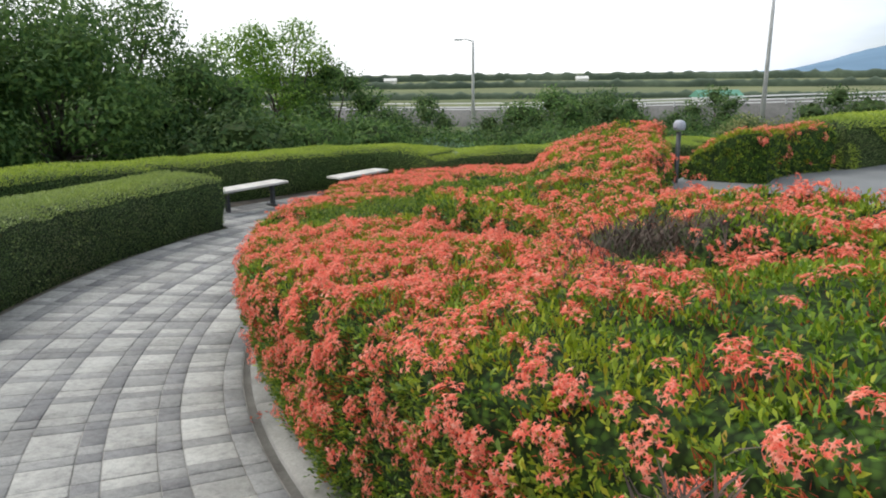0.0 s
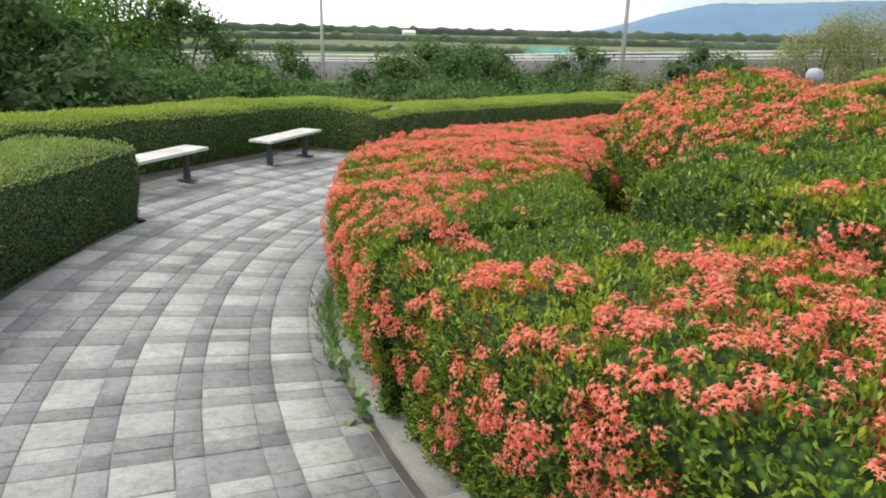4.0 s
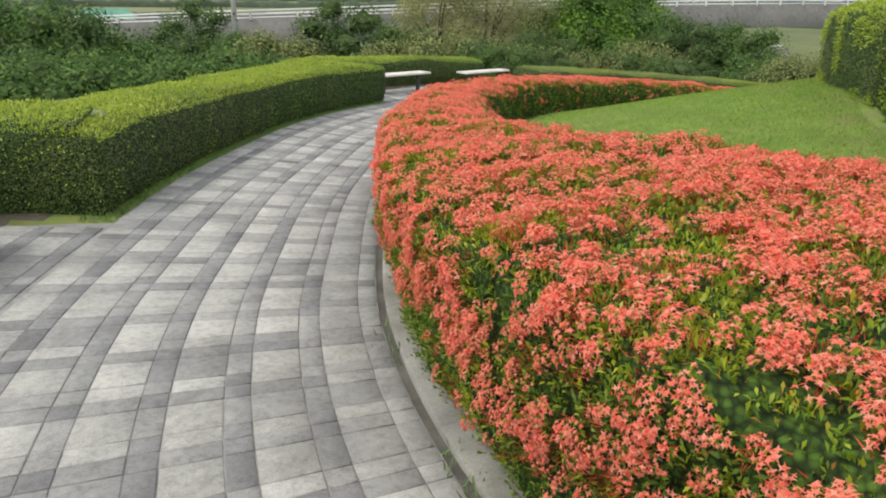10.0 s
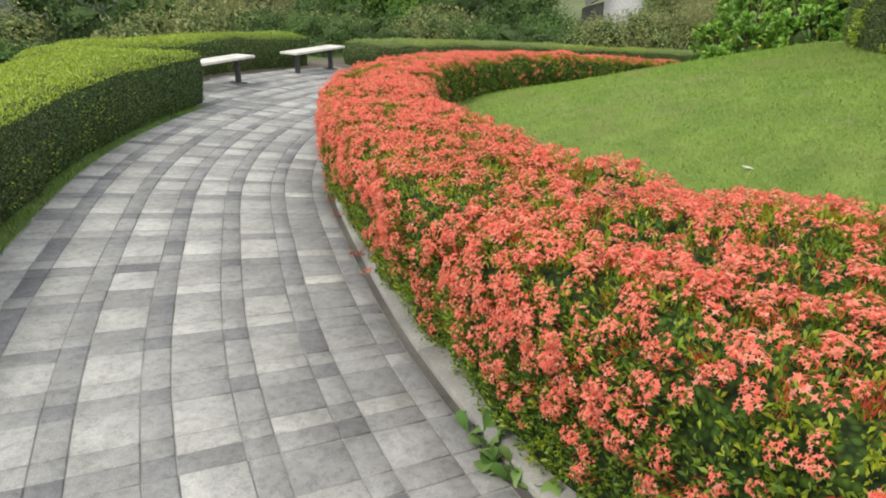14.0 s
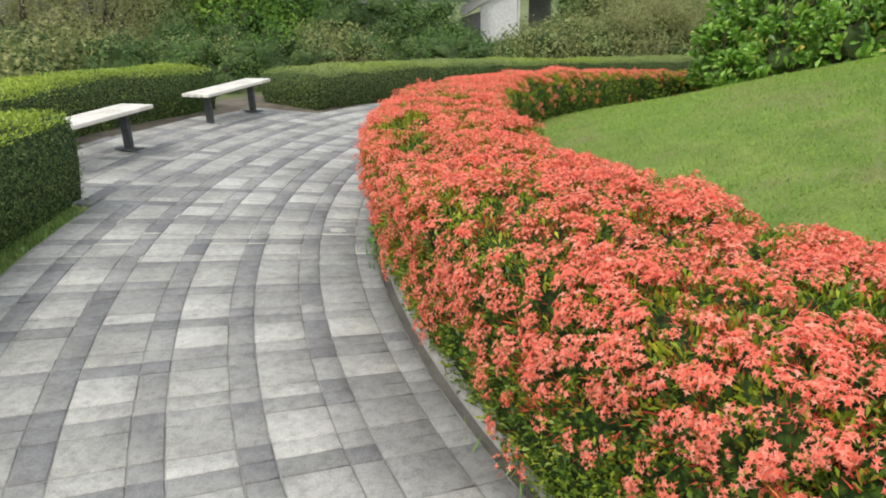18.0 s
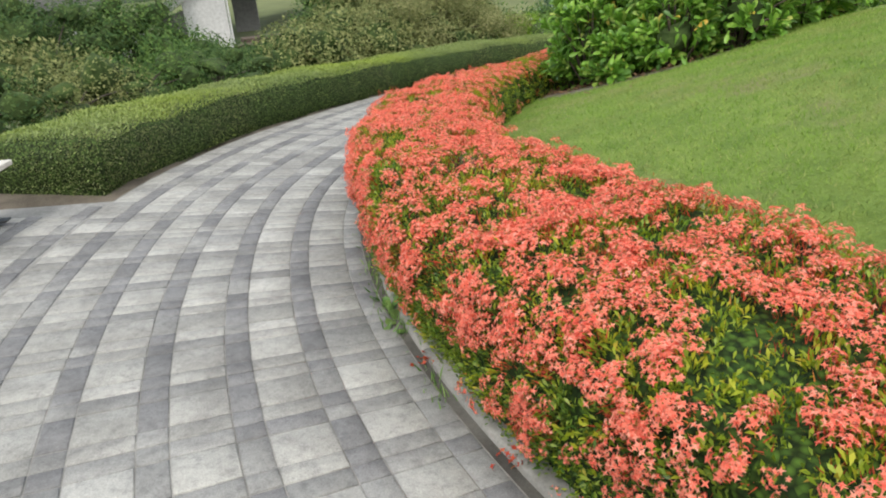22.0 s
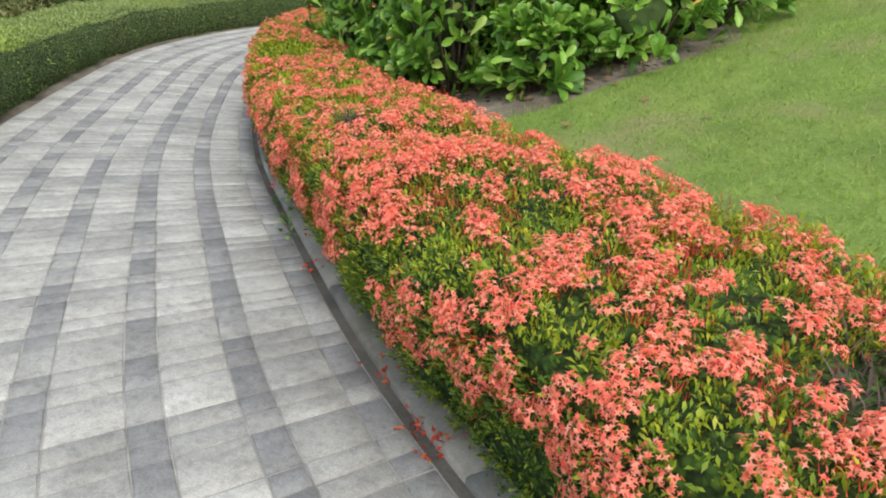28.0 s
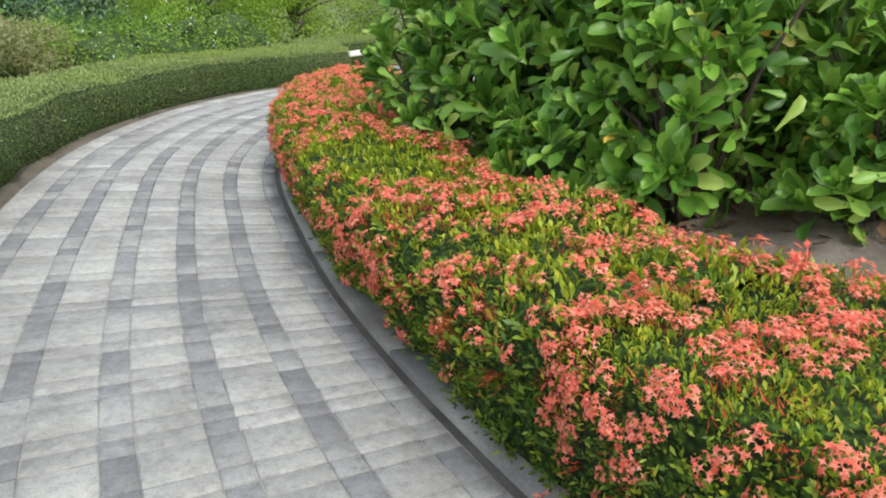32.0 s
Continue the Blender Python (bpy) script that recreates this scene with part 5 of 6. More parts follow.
def naupaka(lobes, label, name="shrub", count=520, size=0.15):
    s = tagged(new(name), label, "shrub")
    pts, drs = [], []
    tot = sum(r * r for _, r, _ in lobes)
    for c, r, hz in lobes:
        k = int(count * r * r / tot)
        d = rng.normal(size=(k, 3))
        d /= np.linalg.norm(d, axis=1, keepdims=True)
        for q in d:
            if q[2] < -0.55:
                q[2] = -q[2]
            p = np.array(c) + q * np.array((r, r, hz)) * rng.uniform(0.82, 1.06)
            g = ground(p[0], p[1]) + 0.12
            if p[2] < g:
                p[2] = g + rng.uniform(0, 0.15)
            pts.append(p)
            o = q * np.array((1, 1, 0.6)) + np.array((0, 0, 0.75))
            drs.append(o / np.linalg.norm(o))
    pts, drs = np.array(pts), np.array(drs)
    p, n, sz, ln = rosettes(pts, drs, size)
    part("foliage", scatter("foliage", p, n, sz, BROAD, rng, ln), "naupaka", s, kind="stuff")
    # inner leaves and branches, round a core coloured as the inner shade
    lob = [(c, (r * 0.86, hz * 0.86)) for c, r, hz in lobes]
    crown_mesh("inner", lob, 8000, 0.115, "naupaka", s, shape=BROAD, fill=0.42)
    bm = bmesh.new()
    for i in range(0, len(pts), 4):
        c = min(lobes, key=lambda l: (Vector(l[0]) - Vector(pts[i])).length)[0]
        root = Vector((c[0], c[1], ground(c[0], c[1]) - 0.05))
        root += (Vector(pts[i]) - root) * 0.13
        root.z = ground(root.x, root.y) - 0.05
        e = Vector(pts[i])
        m = root.lerp(e, 0.55) + Vector((0, 0, 0.18))
        tube(bm, [root, m, e], [0.02, 0.014, 0.007], 5)
    part("branchwork", from_bm("branchwork", bm, True), "twig", s)
    return s


naupaka((((16.75, 12.3, -1.05), 1.0, 1.5), ((16.0, 11.7, -0.75), 1.45, 1.7), ((15.6, 10.6, -0.5), 1.5, 1.7), ((17.3, 11.0, -0.8), 1.7, 2.0), ((15.4, 12.6, -1.25), 0.6, 0.55), ((15.7, 9.2, -0.3), 1.6, 1.7), ((17.75, 11.9, -1.2), 0.9, 1.5), ((16.2, 12.9, -1.1), 0.6, 0.8), ((15.3, 13.0, -1.32), 0.42, 0.38), ((18.3, 12.0, -1.55), 0.7, 0.7), ((16.9, 13.0, -1.6), 0.4, 0.35), ((14.75, 12.3, -1.0), 0.6, 0.6), ((14.5, 11.5, -0.7), 0.7, 0.85)),
        "large bright green shrub with broad glossy leaf rosettes", count=1500, size=0.195)


# low branches that reach out over the bare earth
def sprig(root, tips, size=0.21):
    x, y = root
    s = tagged(new("shrub_branch"), "low stem of the broad-leaved shrub ending in leaf rosettes", "shrub branch")
    base = Vector((x, y, ground(x, y) - 0.03))
    for q in tips:
        e = Vector(q)
        bm = bmesh.new()
        tube(bm, [base, base.lerp(e, 0.5) + Vector((0.03, -0.02, 0.06)), e], [0.013, 0.010, 0.007], 6)
        stem = part("stem", from_bm("stem", bm, True), "weed_stem", s)
        up = (e - base).normalized() * 0.5 + Vector((0, 0, 0.9))
        p, n, sz, ln = rosettes([np.array(e)], [np.array(up.normalized())], size, 16)
        part("rosette", scatter("rosette", p, n, sz, BROAD, rng, ln), "naupaka", stem, kind="stuff")


sprig((16.5, 12.75), ((16.63, 13.06, -1.20), (16.42, 12.82, -0.74), (16.53, 13.2, -1.62)), 0.24)
sprig((16.05, 12.65), ((16.27, 12.93, -1.60), (15.79, 13.09, -1.56), (15.95, 12.95, -1.2)))
sprig((15.35, 12.6), ((15.6, 12.83, -1.06), (15.22, 13.05, -1.42), (15.42, 13.12, -1.5)))

# bare earth and litter under the shrub
bm = bmesh.new()
n, m = 40, 14
vs = [[None] * m for _ in range(n)]
for i in range(n):
    a = i * math.tau / n
    for j in range(m):
        k = (j + 0.01) / (m - 1)
        rr = k * (1 + 0.30 * noise.noise(Vector((math.cos(a) * 1.5, math.sin(a) * 1.5, 2))))
        x, y = 16.4 + rr * 2.3 * math.cos(a), 11.9 + rr * 1.7 * math.sin(a)
        da, dr = polar(x, y)
        if kerb_r(da) - dr < 0.5:
            q = kerb_r(da) - 0.5
            x, y = CX + q * math.cos(radians(da)), CY + q * math.sin(radians(da))
        vs[i][j] = bm.verts.new((x, y, ground(x, y) + 0.012 - 0.02 * max(0, k - 0.9) * 10))
for i in range(n):
    for j in range(m - 1):
        bm.faces.new((vs[i][j], vs[i][j + 1], vs[(i + 1) % n][j + 1], vs[(i + 1) % n][j]))
tagged(part("soil_patch", from_bm("soil_patch", bm, True), "bare_earth"), "bare brown earth under the broad-leaved shrub", "soil", kind="structure")
k = 1500
a, rr = rng.uniform(0, math.tau, k), np.sqrt(rng.random(k))
p = np.stack([16.4 + rr * 2.1 * np.cos(a), 12.0 + rr * 1.6 * np.sin(a), np.zeros(k)], 1)
p[:, 2] = [ground(q[0], q[1]) + 0.03 for q in p]
tagged(part("leaf_litter", scatter("leaf_litter", p, rng.normal(0, 0.25, (k, 3)) + np.array((0, 0, 1)), rng.uniform(0.04, 0.11, k), LEAF, rng, 1.45, (0.9, 1.1)), "dry_leaf"), "dry brown fallen leaves on bare earth", "leaf litter", kind="stuff")

# ---- grass on the lawn ----
def lawn_blades(count, a0, a1, d0, d1, size):
    a = rng.uniform(a0, a1, count)
    d = rng.uniform(d0, d1, count)
    r = np.interp(a, _fine, _kr) - d
    p = np.stack([CX + r * np.cos(np.radians(a)), CY + r * np.sin(np.radians(a)), np.zeros(count)], 1)
    keep = r > 0.5
    p = p[keep]
    p[:, 2] = [ground(q[0], q[1]) + 0.004 for q in p]
    keep = (np.hypot(p[:, 0] - PX, p[:, 1] - PY) > 3.6) & (((p[:, 0] - 16.4) / 2.2) ** 2 + ((p[:, 1] - 11.9) / 1.8) ** 2 > 1)
    p = p[keep]
    return scatter("lawn_grass", p, np.tile((0, 0, 1.0), (len(p), 1)) + rng.normal(0, 0.08, (len(p), 3)), rng.uniform(0.5, 1.5, len(p)) * size, NIB, rng, 1.3, (0.7, 1.1))


tagged(part("lawn_grass", lawn_blades(230000, 25, 160, 0.9, 6.0, 0.036), "grass"), "short mown lawn grass on the slope", "grass", kind="stuff")

# the paved hilltop
bm = bmesh.new()
bmesh.ops.create_circle(bm, cap_ends=True, segments=48, radius=3.75, matrix=Matrix.Translation((PX - 0.1, PY - 0.5, TOP_Z + 0.03)))
tagged(part("plaza", from_bm("plaza", bm), "asphalt"), "smooth grey paved hilltop inside the hedge", "pavement", kind="structure")

# ---- elevated road, rails and stairs ----
ROAD = ((-60, 118, -3.2), (-30, 92, -2.4), (0.7, 66, -1.5), (19.5, 49, -0.4), (42, 32, 0.75), (62, 21.5, 1.1), (90, 8, 1.4), (130, -14, 1.6))


def road_at(k):
    k = min(max(k, 0), len(ROAD) - 1.001)
    out = []
    for c in (0, 1, 2):
        out.append(smooth_table(tuple((i, p[c]) for i, p in enumerate(ROAD)), k))
    return Vector(out)


def road_strip(offs, ups, n=60, k1=7.0):
    v = []
    for i in range(n):
        k = i / (n - 1) * min(k1, len(ROAD) - 1.01)
        p, q = road_at(k), road_at(k + 0.02)
        d = (q - p).normalized()
        nrm = Vector((-d.y, d.x, 0)).normalized()
        for o, u in zip(offs, ups):
            v.append(tuple(p + nrm * o + Vector((0, 0, u))))
    return v, grid_faces(n, len(offs))


road = tagged(new("elevated_road"), "grey concrete elevated road with white guard rails", "bridge")
v, f = road_strip((0, 0, 0.35, 0.35, 9.6, 9.6, 10, 10, 0), (-1.9, -0.35, -0.35, -1.2, -1.2, -0.35, -0.35, -1.9, -1.9))
part("deck", from_np("deck", v, f), "bridge", road)
for o, u, w in ((0.15, 0.0, 0.10), (0.15, -0.22, 0.07), (9.8, 0.05, 0.10), (-4.0, -2.75, 0.10)):
    v, f = road_strip((o - 0.06, o - 0.06, o + 0.06, o + 0.06, o - 0.06), (u - w, u, u, u - w, u - w), 60, 4.35 if o < -1 else 7.0)
    part("guard_rail", from_np("guard_rail", v, f), "bridge_white", road)
for i in range(70):
    p = road_at(i / 69 * (len(ROAD) - 1.1))
    bm = bmesh.new()
    box(bm, (0.1, 0.1, 0.4), Matrix.Translation((p.x, p.y, p.z - 0.2)))
    part("rail_post", from_bm("rail_post", bm), "bridge_white", road)
v, f = road_strip((-4.6, -4.6, -3.6, -3.6), (-4.6, -3.0, -3.0, -4.6), 60, 4.35)
part("lower_wall", from_np("lower_wall", v, f), "bridge", road)
for k in (1.4, 2.1, 2.7, 3.3, 3.9, 4.45, 5.5, 6.1):
    p = road_at(k)
    bm = bmesh.new()
    box(bm, (1.6, 2.2, 6.0), Matrix.Translation((p.x + 1.5, p.y + 3.5, p.z - 4.9)), 0.1)
    part("pier", from_bm("pier", bm), "bridge", road)

stairs = tagged(new("bridge_stairs"), "pale concrete stair tower climbing to the road", "stairs")


def prism(name, mat, x0, x1, outline):
    """A body with the given outline in y and z, from x0 to x1."""
    n = len(outline)
    v = [(x, y, z) for x in (x0, x1) for y, z in outline]
    bm = bmesh.new()
    vs = [bm.verts.new(q) for q in v]
    bm.faces.new(vs[:n])
    bm.faces.new(vs[:n - 1:-1])
    for k in range(n):
        bm.faces.new((vs[k], vs[k + n], vs[(k + 1) % n + n], vs[(k + 1) % n]))
    bmesh.ops.recalc_face_normals(bm, faces=bm.faces[:])
    bmesh.ops.bevel(bm, geom=bm.edges[:], offset=0.03, segments=1, affect="EDGES")
    return part(name, from_bm(name, bm), mat, stairs)


def slab_of(y0, y1, z0, z1):
    return (y0, z0), (y1, z0), (y1, z1), (y0, z1)


FLIGHT = ((20.2, 0.82), (24.6, -1.82), (24.4, -2.51), (20.9, -0.46))
prism("stair_wall", "bridge_white", 59.75, 60.0, FLIGHT)
prism("stair_wall", "bridge_white", 61.75, 62.0, FLIGHT)
for k in range(14):
    y, z = 24.3 - 0.27 * k, -2.3 + 0.165 * k
    prism("step", "bridge", 60.03, 61.72, slab_of(y - 0.29, y, z, z + 0.16))
prism("pier", "bridge_white", 60.2, 61.5, ((20.05, -5.4), (23.0, -5.4), (23.0, -1.70), (20.95, -0.50), (20.3, -0.1), (20.05, -0.1)))
prism("pier", "bridge", 60.3, 61.3, ((22.7, -5.4), (24.8, -5.4), (24.8, -2.75), (24.4, -2.56), (23.1, -2.2), (22.7, -2.2)))
prism("panel", "bridge_white", 60.6, 60.9, slab_of(18.0, 20.15, 0.07, 1.75))
prism("landing", "bridge", 60.0, 62.2, slab_of(18.0, 20.15, -0.25, 0.05))
prism("beam", "bridge_white", 60.3, 61.8, slab_of(13.0, 20.0, -0.92, -0.28))
prism("drain_pipe", "bridge_white", 59.95, 60.07, slab_of(19.85, 19.97, -4.9, 0.0))


def board(center, size, name, mat):
    bm = bmesh.new()
    box(bm, size, Matrix.Translation(center) @ Matrix.Rotation(radians(-84.3), 4, "Z"), 0.0)
    return part(name, from_bm(name, bm), mat, stairs)


board((66.0, 34.9, 1.15), (17, 0.2, 0.5), "sign_board", "bridge_white")
board((65.7, 29.9, 1.25), (0.55, 0.1, 0.6), "sign", "sign_yellow")


# ---- lamp posts, pylons, far buildings ----
def street_lamp(x, y, base, height, arm):
    l = tagged(new("street_lamp"), "slim tapered galvanised street lamp with curved arm", "street lamp", "street lamps on the road")
    bm = bmesh.new()
    tube(bm, [(x, y, base), (x, y, base + height * 0.9), (x, y, base + height)], [0.16, 0.11, 0.09], 10)
    part("pole", from_bm("pole", bm, True), "galvanised", l)
    bm = bmesh.new()
    ax, ay = arm
    tube(bm, [(x, y, base + height - 0.1), (x + ax * 0.5, y + ay * 0.5, base + height + 0.1), (x + ax, y + ay, base + height + 0.12)], [0.06, 0.05, 0.05], 8)
    bracket = part("arm", from_bm("arm", bm, True), "galvanised", l)
    bm = bmesh.new()
    box(bm, (0.7, 0.3, 0.16), Matrix.Translation((x + ax * 1.15, y + ay * 1.15, base + height + 0.08)), 0.05)
    part("lamp_head", from_bm("lamp_head", bm), "galvanised", bracket)


for x, y, base, h in ((0.85, 61.0, -3.2, 7.5), (19.26, 45.2, -2.6, 8.5), (59.5, 46.7, -1.2, 9.4), (75, 17.0, -1.0, 9.4), (-22, 84, -4, 8)):
    street_lamp(x, y, base, h, (-1.1, 0.35))


def pylon(x, y, height):
    z = -5.2
    p = tagged(new("power_pylon"), "pale steel lattice power pylon in the distance", "pylon", "pylons")
    bm = bmesh.new()
    w0, w1 = height * 0.09, height * 0.02
    rings = []
    for k in range(9):
        u = k / 8
        w = w0 + (w1 - w0) * min(1, u * 1.25)
        rings.append([Vector((x + sx * w, y + sy * w, z + height * u)) for sx, sy in ((-1, -1), (1, -1), (1, 1), (-1, 1))])
    t = height * 0.006
    for a, b in zip(rings, rings[1:]):
        for k in range(4):
            for e in (b[k], b[(k + 1) % 4], a[(k + 1) % 4]):
                tube(bm, [a[k], e], [t, t], 4)
    part("tower", from_bm("tower", bm), "galvanised", p)
    for u, w in ((0.66, 0.16), (0.79, 0.14), (0.92, 0.12)):
        bm = bmesh.new()
        tube(bm, [(x - height * w, y + height * w * 0.4, z + height * u), (x, y, z + height * (u + 0.02)), (x + height * w, y - height * w * 0.4, z + height * u)], [t, t * 2.2, t], 4)
        part("cross_arm", from_bm("cross_arm", bm), "galvanised", p)


for az, d, h in ((65.3, 330, 28), (59.5, 480, 26), (84, 420, 26)):
    pylon(*away(az, d, (-2.6, 5.5)), h)


def far_house(x, y, w, d, h, roof, wall="white_wall"):
    z = -5.2
    hs = tagged(new("building"), "small far farm building in the fields", "building")
    bm = bmesh.new()
    box(bm, (w, d, h), Matrix.Translation((x, y, z + h / 2)))
    part("wall", from_bm("wall", bm), wall, hs)
    bm = bmesh.new()
    q = [bm.verts.new(p) for p in ((x - w * 0.55, y - d * 0.6, z + h), (x + w * 0.55, y - d * 0.6, z + h), (x + w * 0.55, y + d * 0.6, z + h), (x - w * 0.55, y + d * 0.6, z + h), (x - w * 0.55, y, z + h * 1.5), (x + w * 0.55, y, z + h * 1.5))]
    for fc in ((0, 1, 5, 4), (2, 3, 4, 5), (0, 4, 3), (1, 2, 5), (3, 2, 1, 0)):
        bm.faces.new([q[i] for i in fc])
    part("roof", from_bm("roof", bm), roof, hs)


far_house(42.5, 120, 6.5, 6, 2.4, "roof_green")
for x, y in ((-45, 420), (70, 430)):
    far_house(x, y, 7, 5, 3.0, "white_wall")

# far fields: dark tree lines and the wooded horizon
def wood_line(r, a0, a1, height, label, seed, step=0.35, mat="far_wood"):
    n = int((a1 - a0) / step)
    v = []
    for i in range(n):
        a = a0 + (a1 - a0) * i / (n - 1)
        x, y = away(a, r * (1 + 0.05 * noise.noise(Vector((a * 0.15, seed, 0)))))
        h = height * (0.75 + 0.5 * noise.noise(Vector((a * 1.3, seed, 1))) + 0.35 * noise.noise(Vector((a * 5.0, seed, 2))))
        for o, u in ((0, 0), (0, 0.7), (0.01, 1.0), (0.02, 0.9), (0.03, 0)):
            q = Vector((x, y, 0)) * (1 + o)
            v.append((q.x, q.y, -5.3 + max(h, height * 0.6) * u))
    return tagged(part("far_woods", from_np("far_woods", v, grid_faces(n, 5), True), mat), label, "woods", kind="stuff")


wood_line(640, -70, 110, 8.0, "dark wooded line along the horizon", 1.0)
wood_line(330, -70, 160, 4.0, "dark hedgerow across the far fields", 5.0)
wood_line(190, -20, 160, 2.2, "low green hedgerow across the fields", 9.0)
wood_line(95, 100, 160, 3.4, "green thicket along the edge of the fields", 13.0, 0.25, "far_bush")

# hills
def ridge(name, table, r, mat, label):
    v, n = [], 220
    a0, a1 = table[0][0], table[-1][0]
    for i in range(n):
        a = a0 + (a1 - a0) * i / (n - 1)
        el = smooth_table(table, a) + 0.16 * noise.noise(Vector((a * 0.35, 4, 0))) + 0.07 * noise.noise(Vector((a * 1.4, 8, 0)))
        for k, q in ((0.0, 0.80), (0.35, 0.86), (0.7, 0.93), (1.0, 1.0), (0.5, 1.1)):
            x, y = away(a, r * q)
            v.append((x, y, -6 + max(el, 0.02) * k * r * math.pi / 180))
    return tagged(part(name, from_np(name, v, grid_faces(n, 5), True), mat), label, "hills", kind="structure")


# both ridges carry their haze in the base colour
ridge("backdrop_far_hill", ((18, 0.0), (24, 0.15), (28, 1.2), (32, 2.1), (37, 2.25), (42, 2.4), (48, 2.5), (56, 2.7), (70, 2.6)), 3600, "hill_far_haze", "pale blue hills in haze")
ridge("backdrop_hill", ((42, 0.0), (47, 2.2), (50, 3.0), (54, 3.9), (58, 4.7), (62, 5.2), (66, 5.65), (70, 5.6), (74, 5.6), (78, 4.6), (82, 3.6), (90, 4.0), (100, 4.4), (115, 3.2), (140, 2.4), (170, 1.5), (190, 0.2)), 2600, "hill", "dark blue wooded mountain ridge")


# ---- small things along the kerb ----
def tuft(a, off, n, size, mat="weed", shape=BLADE, name="weed", label="grassy weeds growing from the gutter joint", spread=0.12, lean=0.5):
    c = kerb_r(a) + off
    t = rng.normal(0, 1, (n, 2)) * spread * np.array((1.6, 0.5))
    ang = a + np.degrees(t[:, 0] / c)
    r = np.array([kerb_r(q) for q in ang]) + off + t[:, 1]
    p = np.stack([CX + r * np.cos(np.radians(ang)), CY + r * np.sin(np.radians(ang)), [ramp_z(q, w) - 0.02 for q, w in zip(ang, r)]], 1)
    u = np.tile((0, 0, 1.0), (n, 1)) + rng.normal(0, 0.35, (n, 3))
    return tagged(part(name, scatter(name, p, u, rng.uniform(0.6, 1.4, n) * size, shape, rng, lean), mat), label, "weed", kind="stuff")


for a, n in ((183.5, 60), (181, 120), (178.5, 160), (176, 120), (173, 70), (170.5, 50), (166, 40), (160, 40), (152, 30), (112, 30), (99, 70), (97.5, 60), (88, 60), (84, 70), (82.5, 50), (80, 30), (75, 20)):
    tuft(a, -0.055, int(n * (1.3 if a > 165 else 0.8)), 0.085 if a > 165 else 0.07, spread=0.10)
for a in (187.5, 184.5, 136.5, 134.8, 96.3, 83, 49.5, 47.2):
    tuft(a, -0.06, 14, 0.10 if a > 60 else 0.065, "weed", (BROAD[0] * (1.5, 1, 1), BROAD[1]), "weed", "broad-leaved weed sprouting beside the kerb", 0.07, 0.95)


def fallen_flower(a, off, count=16, size=0.016, spread=0.035):
    r = kerb_r(a) + off
    c = np.array(at(a, r, ramp_z(a, r) + 0.02))
    p = c + rng.normal(0, 1, (count, 3)) * np.array((spread, spread, 0.008))
    p[:, 2] = np.maximum(p[:, 2], c[2] - 0.012)
    tagged(part("fallen_flower", scatter("fallen_flower", p, rng.normal(0, 0.5, (count, 3)) + np.array((0, 0, 1)), np.full(count, size), STAR, rng, 1.4), "bud" if rng.random() < 0.6 else "petal"), "withered red flower head lying in the gutter", "flower", "fallen flowers", "stuff")


for a, off in ((123.5, -0.07), (121.5, -0.06), (116, -0.07), (113.5, -0.08), (112, -0.05), (91, -0.07), (86.5, -0.06), (74, -0.06), (71.5, -0.07), (69.5, -0.08), (66, -0.1), (61, -0.07), (60.2, -0.06), (58.5, -0.09), (52.6, -0.08), (50.5, -0.12), (45, -0.07), (187, -0.14), (203, -0.09)):
    fallen_flower(a, off)

# loose grass where the walk meets the outer hedges
k = 9000
ang = np.concatenate([rng.uniform(95, 138, k), rng.uniform(88, 96.5, 2500)])
off = np.concatenate([rng.uniform(0.0, 0.34, k), rng.uniform(0.0, 1.1, 2500)])
r = np.interp(ang, _fine, _kr) + WIDTH + off
p = np.stack([CX + r * np.cos(np.radians(ang)), CY + r * np.sin(np.radians(ang)), np.zeros(len(r))], 1)
ok = np.array([not within(q[0], q[1], BAY2) for q in p])
p = p[ok]
p[:, 2] = [ground(q[0], q[1]) - 0.01 for q in p]
tagged(part("verge_grass", scatter("verge_grass", p, np.tile((0, 0, 1.0), (len(p), 1)) + rng.normal(0, 0.3, (len(p), 3)), rng.uniform(0.5, 1.4, len(p)) * 0.045, BLADE, rng, 0.5), "weed"), "thin grass between the pavers and the hedge", "grass", kind="stuff")


# single leaves and petals lying about
def fallen_leaf(x, y, size, mat, label, turn):
    bm = bmesh.new()
    v = [bm.verts.new(Vector(p) * size) for p in ((-0.06, 0, 0), (0.06, 0, 0), (0.26, 0.4, 0.06), (0.0, 0.4, 0.0), (-0.26, 0.4, 0.06), (0.14, 0.8, 0.09), (-0.14, 0.8, 0.09), (0, 1.0, 0.14))]
    for q in ((0, 1, 3), (1, 2, 3), (0, 3, 4), (3, 2, 5), (3, 5, 7), (3, 7, 6), (3, 6, 4)):
        bm.faces.new([v[k] for k in q])
    leaf = tagged(part("fallen_leaf", from_bm("fallen_leaf", bm), mat), label, "leaf", "leaves lying on the ground")
    a, r = polar(x, y)
    leaf.matrix_world = Matrix.Translation((x, y, ground(x, y) + 0.006)) @ Matrix.Rotation(turn, 4, "Z")


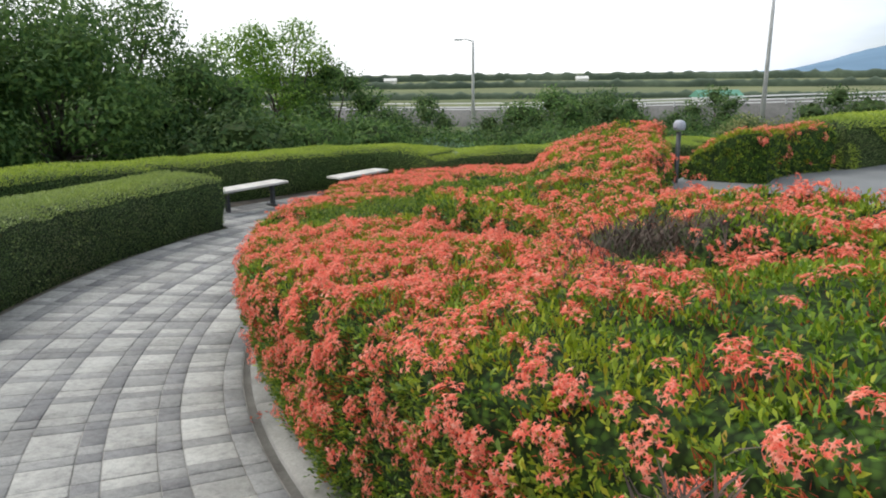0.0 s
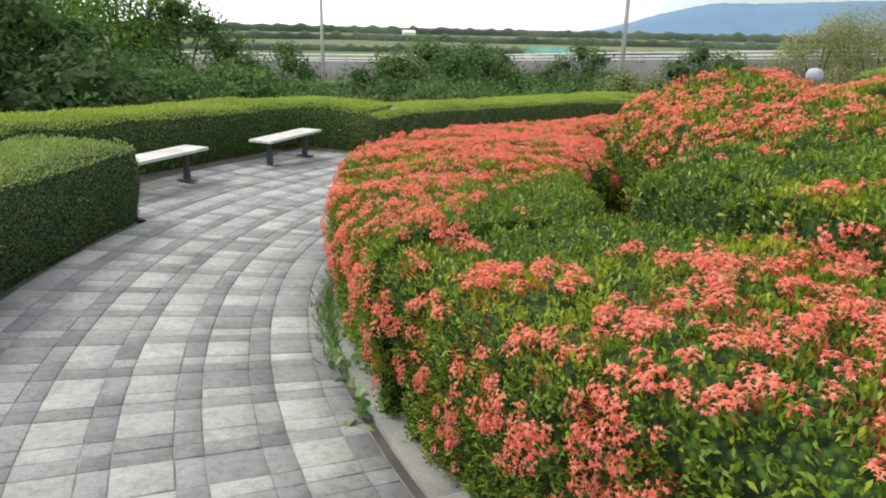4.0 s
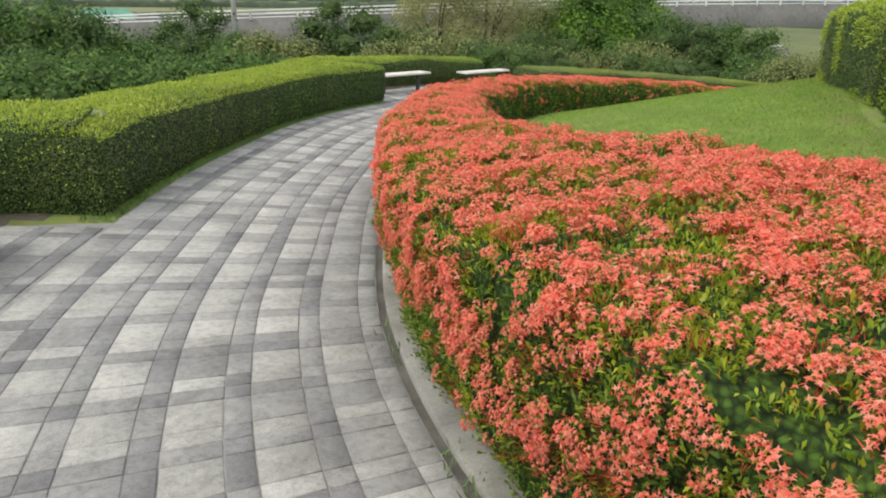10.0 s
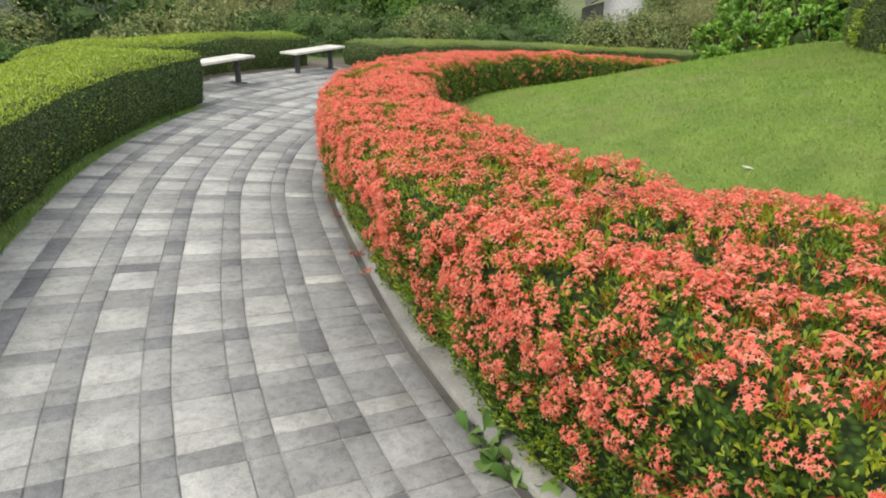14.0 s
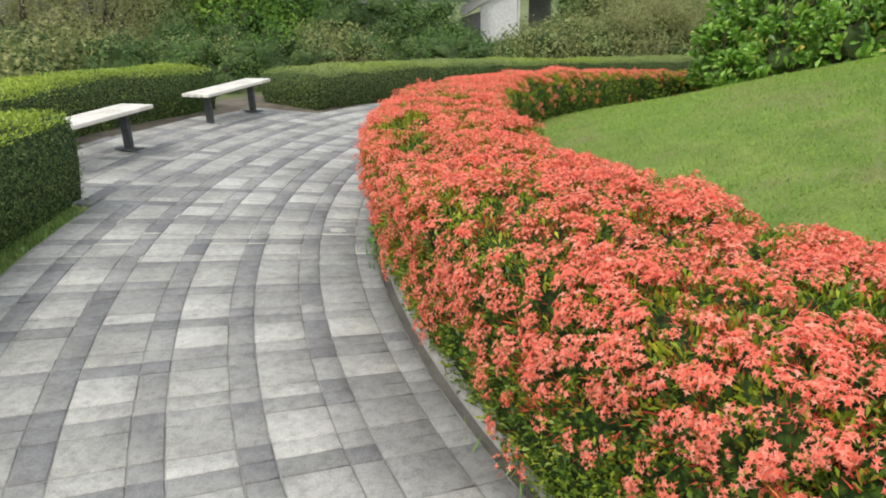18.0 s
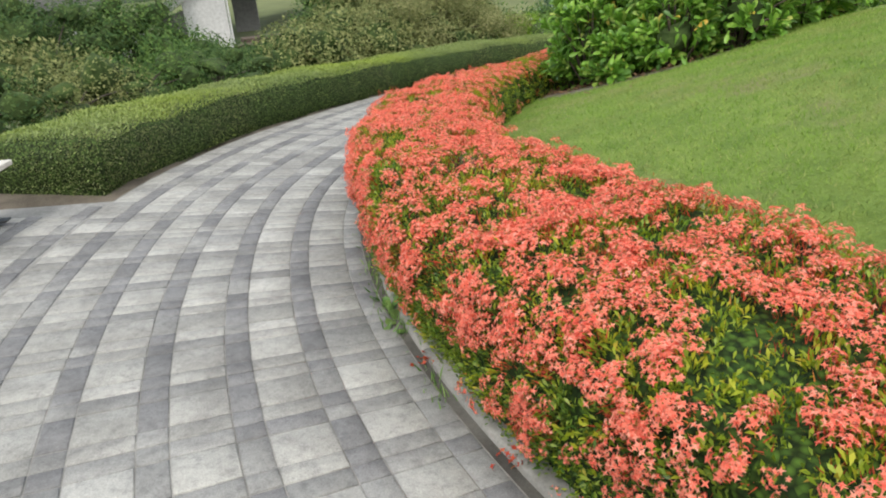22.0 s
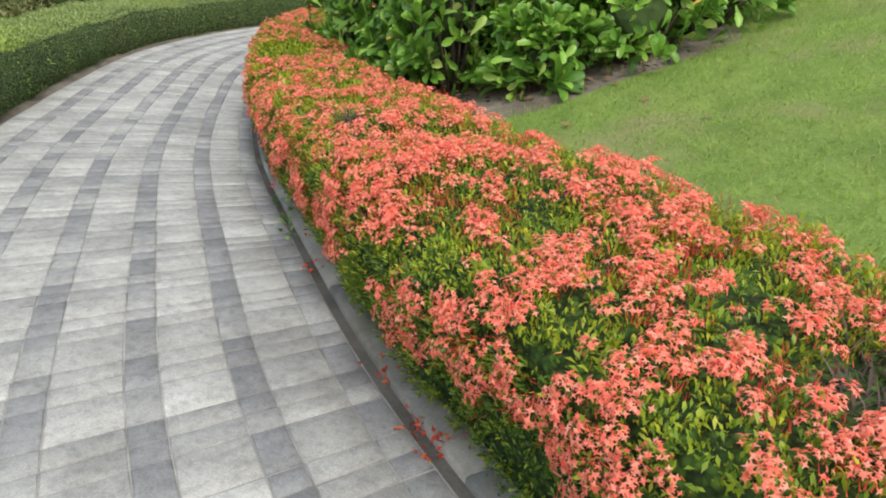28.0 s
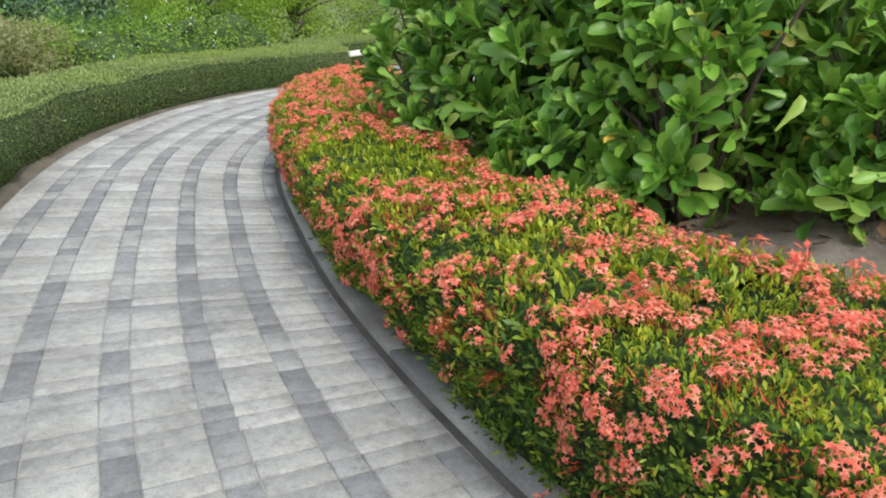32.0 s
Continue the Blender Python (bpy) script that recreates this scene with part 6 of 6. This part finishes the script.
for x, y, size, mat, label in ((4.42, 17.59, 0.055, "sign_yellow", "small yellow leaf fallen on the pavers"), (4.28, 12.47, 0.09, "bench_plank", "pale dry leaf lying on the lawn"), (14.49, 13.75, 0.11, "dry_leaf", "dry brown leaf lying on the lawn"),
                               (16.15, 15.54, 0.03, "white_wall", "white petal lying on the pavers"), (14.2, 13.3, 0.10, "dry_leaf", "dry brown leaf lying on the lawn"), (13.6, 13.6, 0.07, "dry_leaf", "dry brown leaf lying on the lawn"), (0.09, 12.2, 0.04, "dry_leaf", "small brown leaf fallen on the pavers")):
    fallen_leaf(x, y, size, mat, label, x * 7.3)


# pale car park behind the shade trees
bm = bmesh.new()
v = []
for az, d in ((-58, 27), (-38, 27), (-38, 48), (-58, 48)):
    x, y = away(az, d)
    v.append(bm.verts.new((x, y, ground(x, y) + 0.05)))
bm.faces.new(v)
if bm.faces[:][0].normal.z < 0:
    bmesh.ops.reverse_faces(bm, faces=bm.faces[:])
tagged(part("road", from_bm("road", bm), "bridge_white"), "pale paved car park beyond the shade trees", "road", kind="structure")

# pale mortar washed into the joints of a few pavers
mrnd, slips = random.Random(5), []
for s0, s1, kindrow in rows_s:
    if 27.4 < s0 < 28.5:
        middle = 27.9 < s0 < 28.1
        for o0, o1, wide in cols[:12]:
            if mrnd.random() < (0.62 if middle else 0.10):
                slips.append((o0 - 0.006, o0 + 0.006, s0, s1))
            if mrnd.random() < (0.4 if middle else 0.14):
                slips.append((o0, o1, s0 - 0.006, s0 + 0.006))
part("mortar", paver_mesh([paver_block(o0 - 0.003, o1 + 0.003, s0 - 0.003, s1 + 0.003, 0.0045) for o0, o1, s0, s1 in slips]), "mortar", pavement, "pale mortar in the paver joints", kind="stuff")
bm = bmesh.new()
ring = []
for i in range(26):
    q = i * math.tau / 26
    k = 0.056 * (1 + 0.35 * noise.noise(Vector((math.cos(q) * 2.5, math.sin(q) * 2.5, 4))))
    a = angle_at(28.16 + k * math.cos(q))
    r = kerb_r(a) + 0.235 + k * 1.1 * math.sin(q)
    ring.append(bm.verts.new((CX + r * math.cos(radians(a)), CY + r * math.sin(radians(a)), ramp_z(a, r) + 0.0042)))
fc = bm.faces.new(ring)
if fc.normal.z < 0:
    fc.normal_flip()
part("mortar_splash", from_bm("mortar_splash", bm), "mortar", pavement, "pale splash of dried mortar on a paver")

# dark slabs and bare ground at the foot of the stairs
bm = bmesh.new()
ring = []
for i in range(30):
    q = i * math.tau / 30
    k = 1 + 0.25 * noise.noise(Vector((math.cos(q) * 1.6, math.sin(q) * 1.6, 9)))
    x, y = 51.5 + 7.5 * k * math.cos(q), 19.6 + 2.6 * k * math.sin(q)
    ring.append(bm.verts.new((x, y, ground(x, y) + 0.04)))
fc = bm.faces.new(ring)
if fc.normal.z < 0:
    fc.normal_flip()
tagged(part("soil_patch", from_bm("soil_patch", bm), "bare_earth"), "bare grey earth at the foot of the bridge stairs", "soil", kind="structure")
for k in range(4):
    slab = tagged(new("stone_slab"), "long dark weathered slab lying below the bridge", "slab", "slabs below the bridge")
    bm = bmesh.new()
    box(bm, (1.32, 4.6 - 0.5 * k, 0.4 + 0.28 * k), Matrix.Translation((52.6 + 1.3 * k, 18.6 - 0.3 * k, ground(52, 18) + 0.1 + 0.14 * k)) @ Matrix.Rotation(radians(6 * k - 8), 4, "Z"), 0.05)
    part("slab", from_bm("slab", bm), "twig", slab)

# ---- the pavers, last ----
for mat, blocks in PAVERS[0].items():
    part("paver_field", paver_mesh(blocks), mat, pavement, kind="stuff")
for vs, mat in PAVERS[1]:
    part("paver", from_np("paver", vs, PF), mat, pavement)
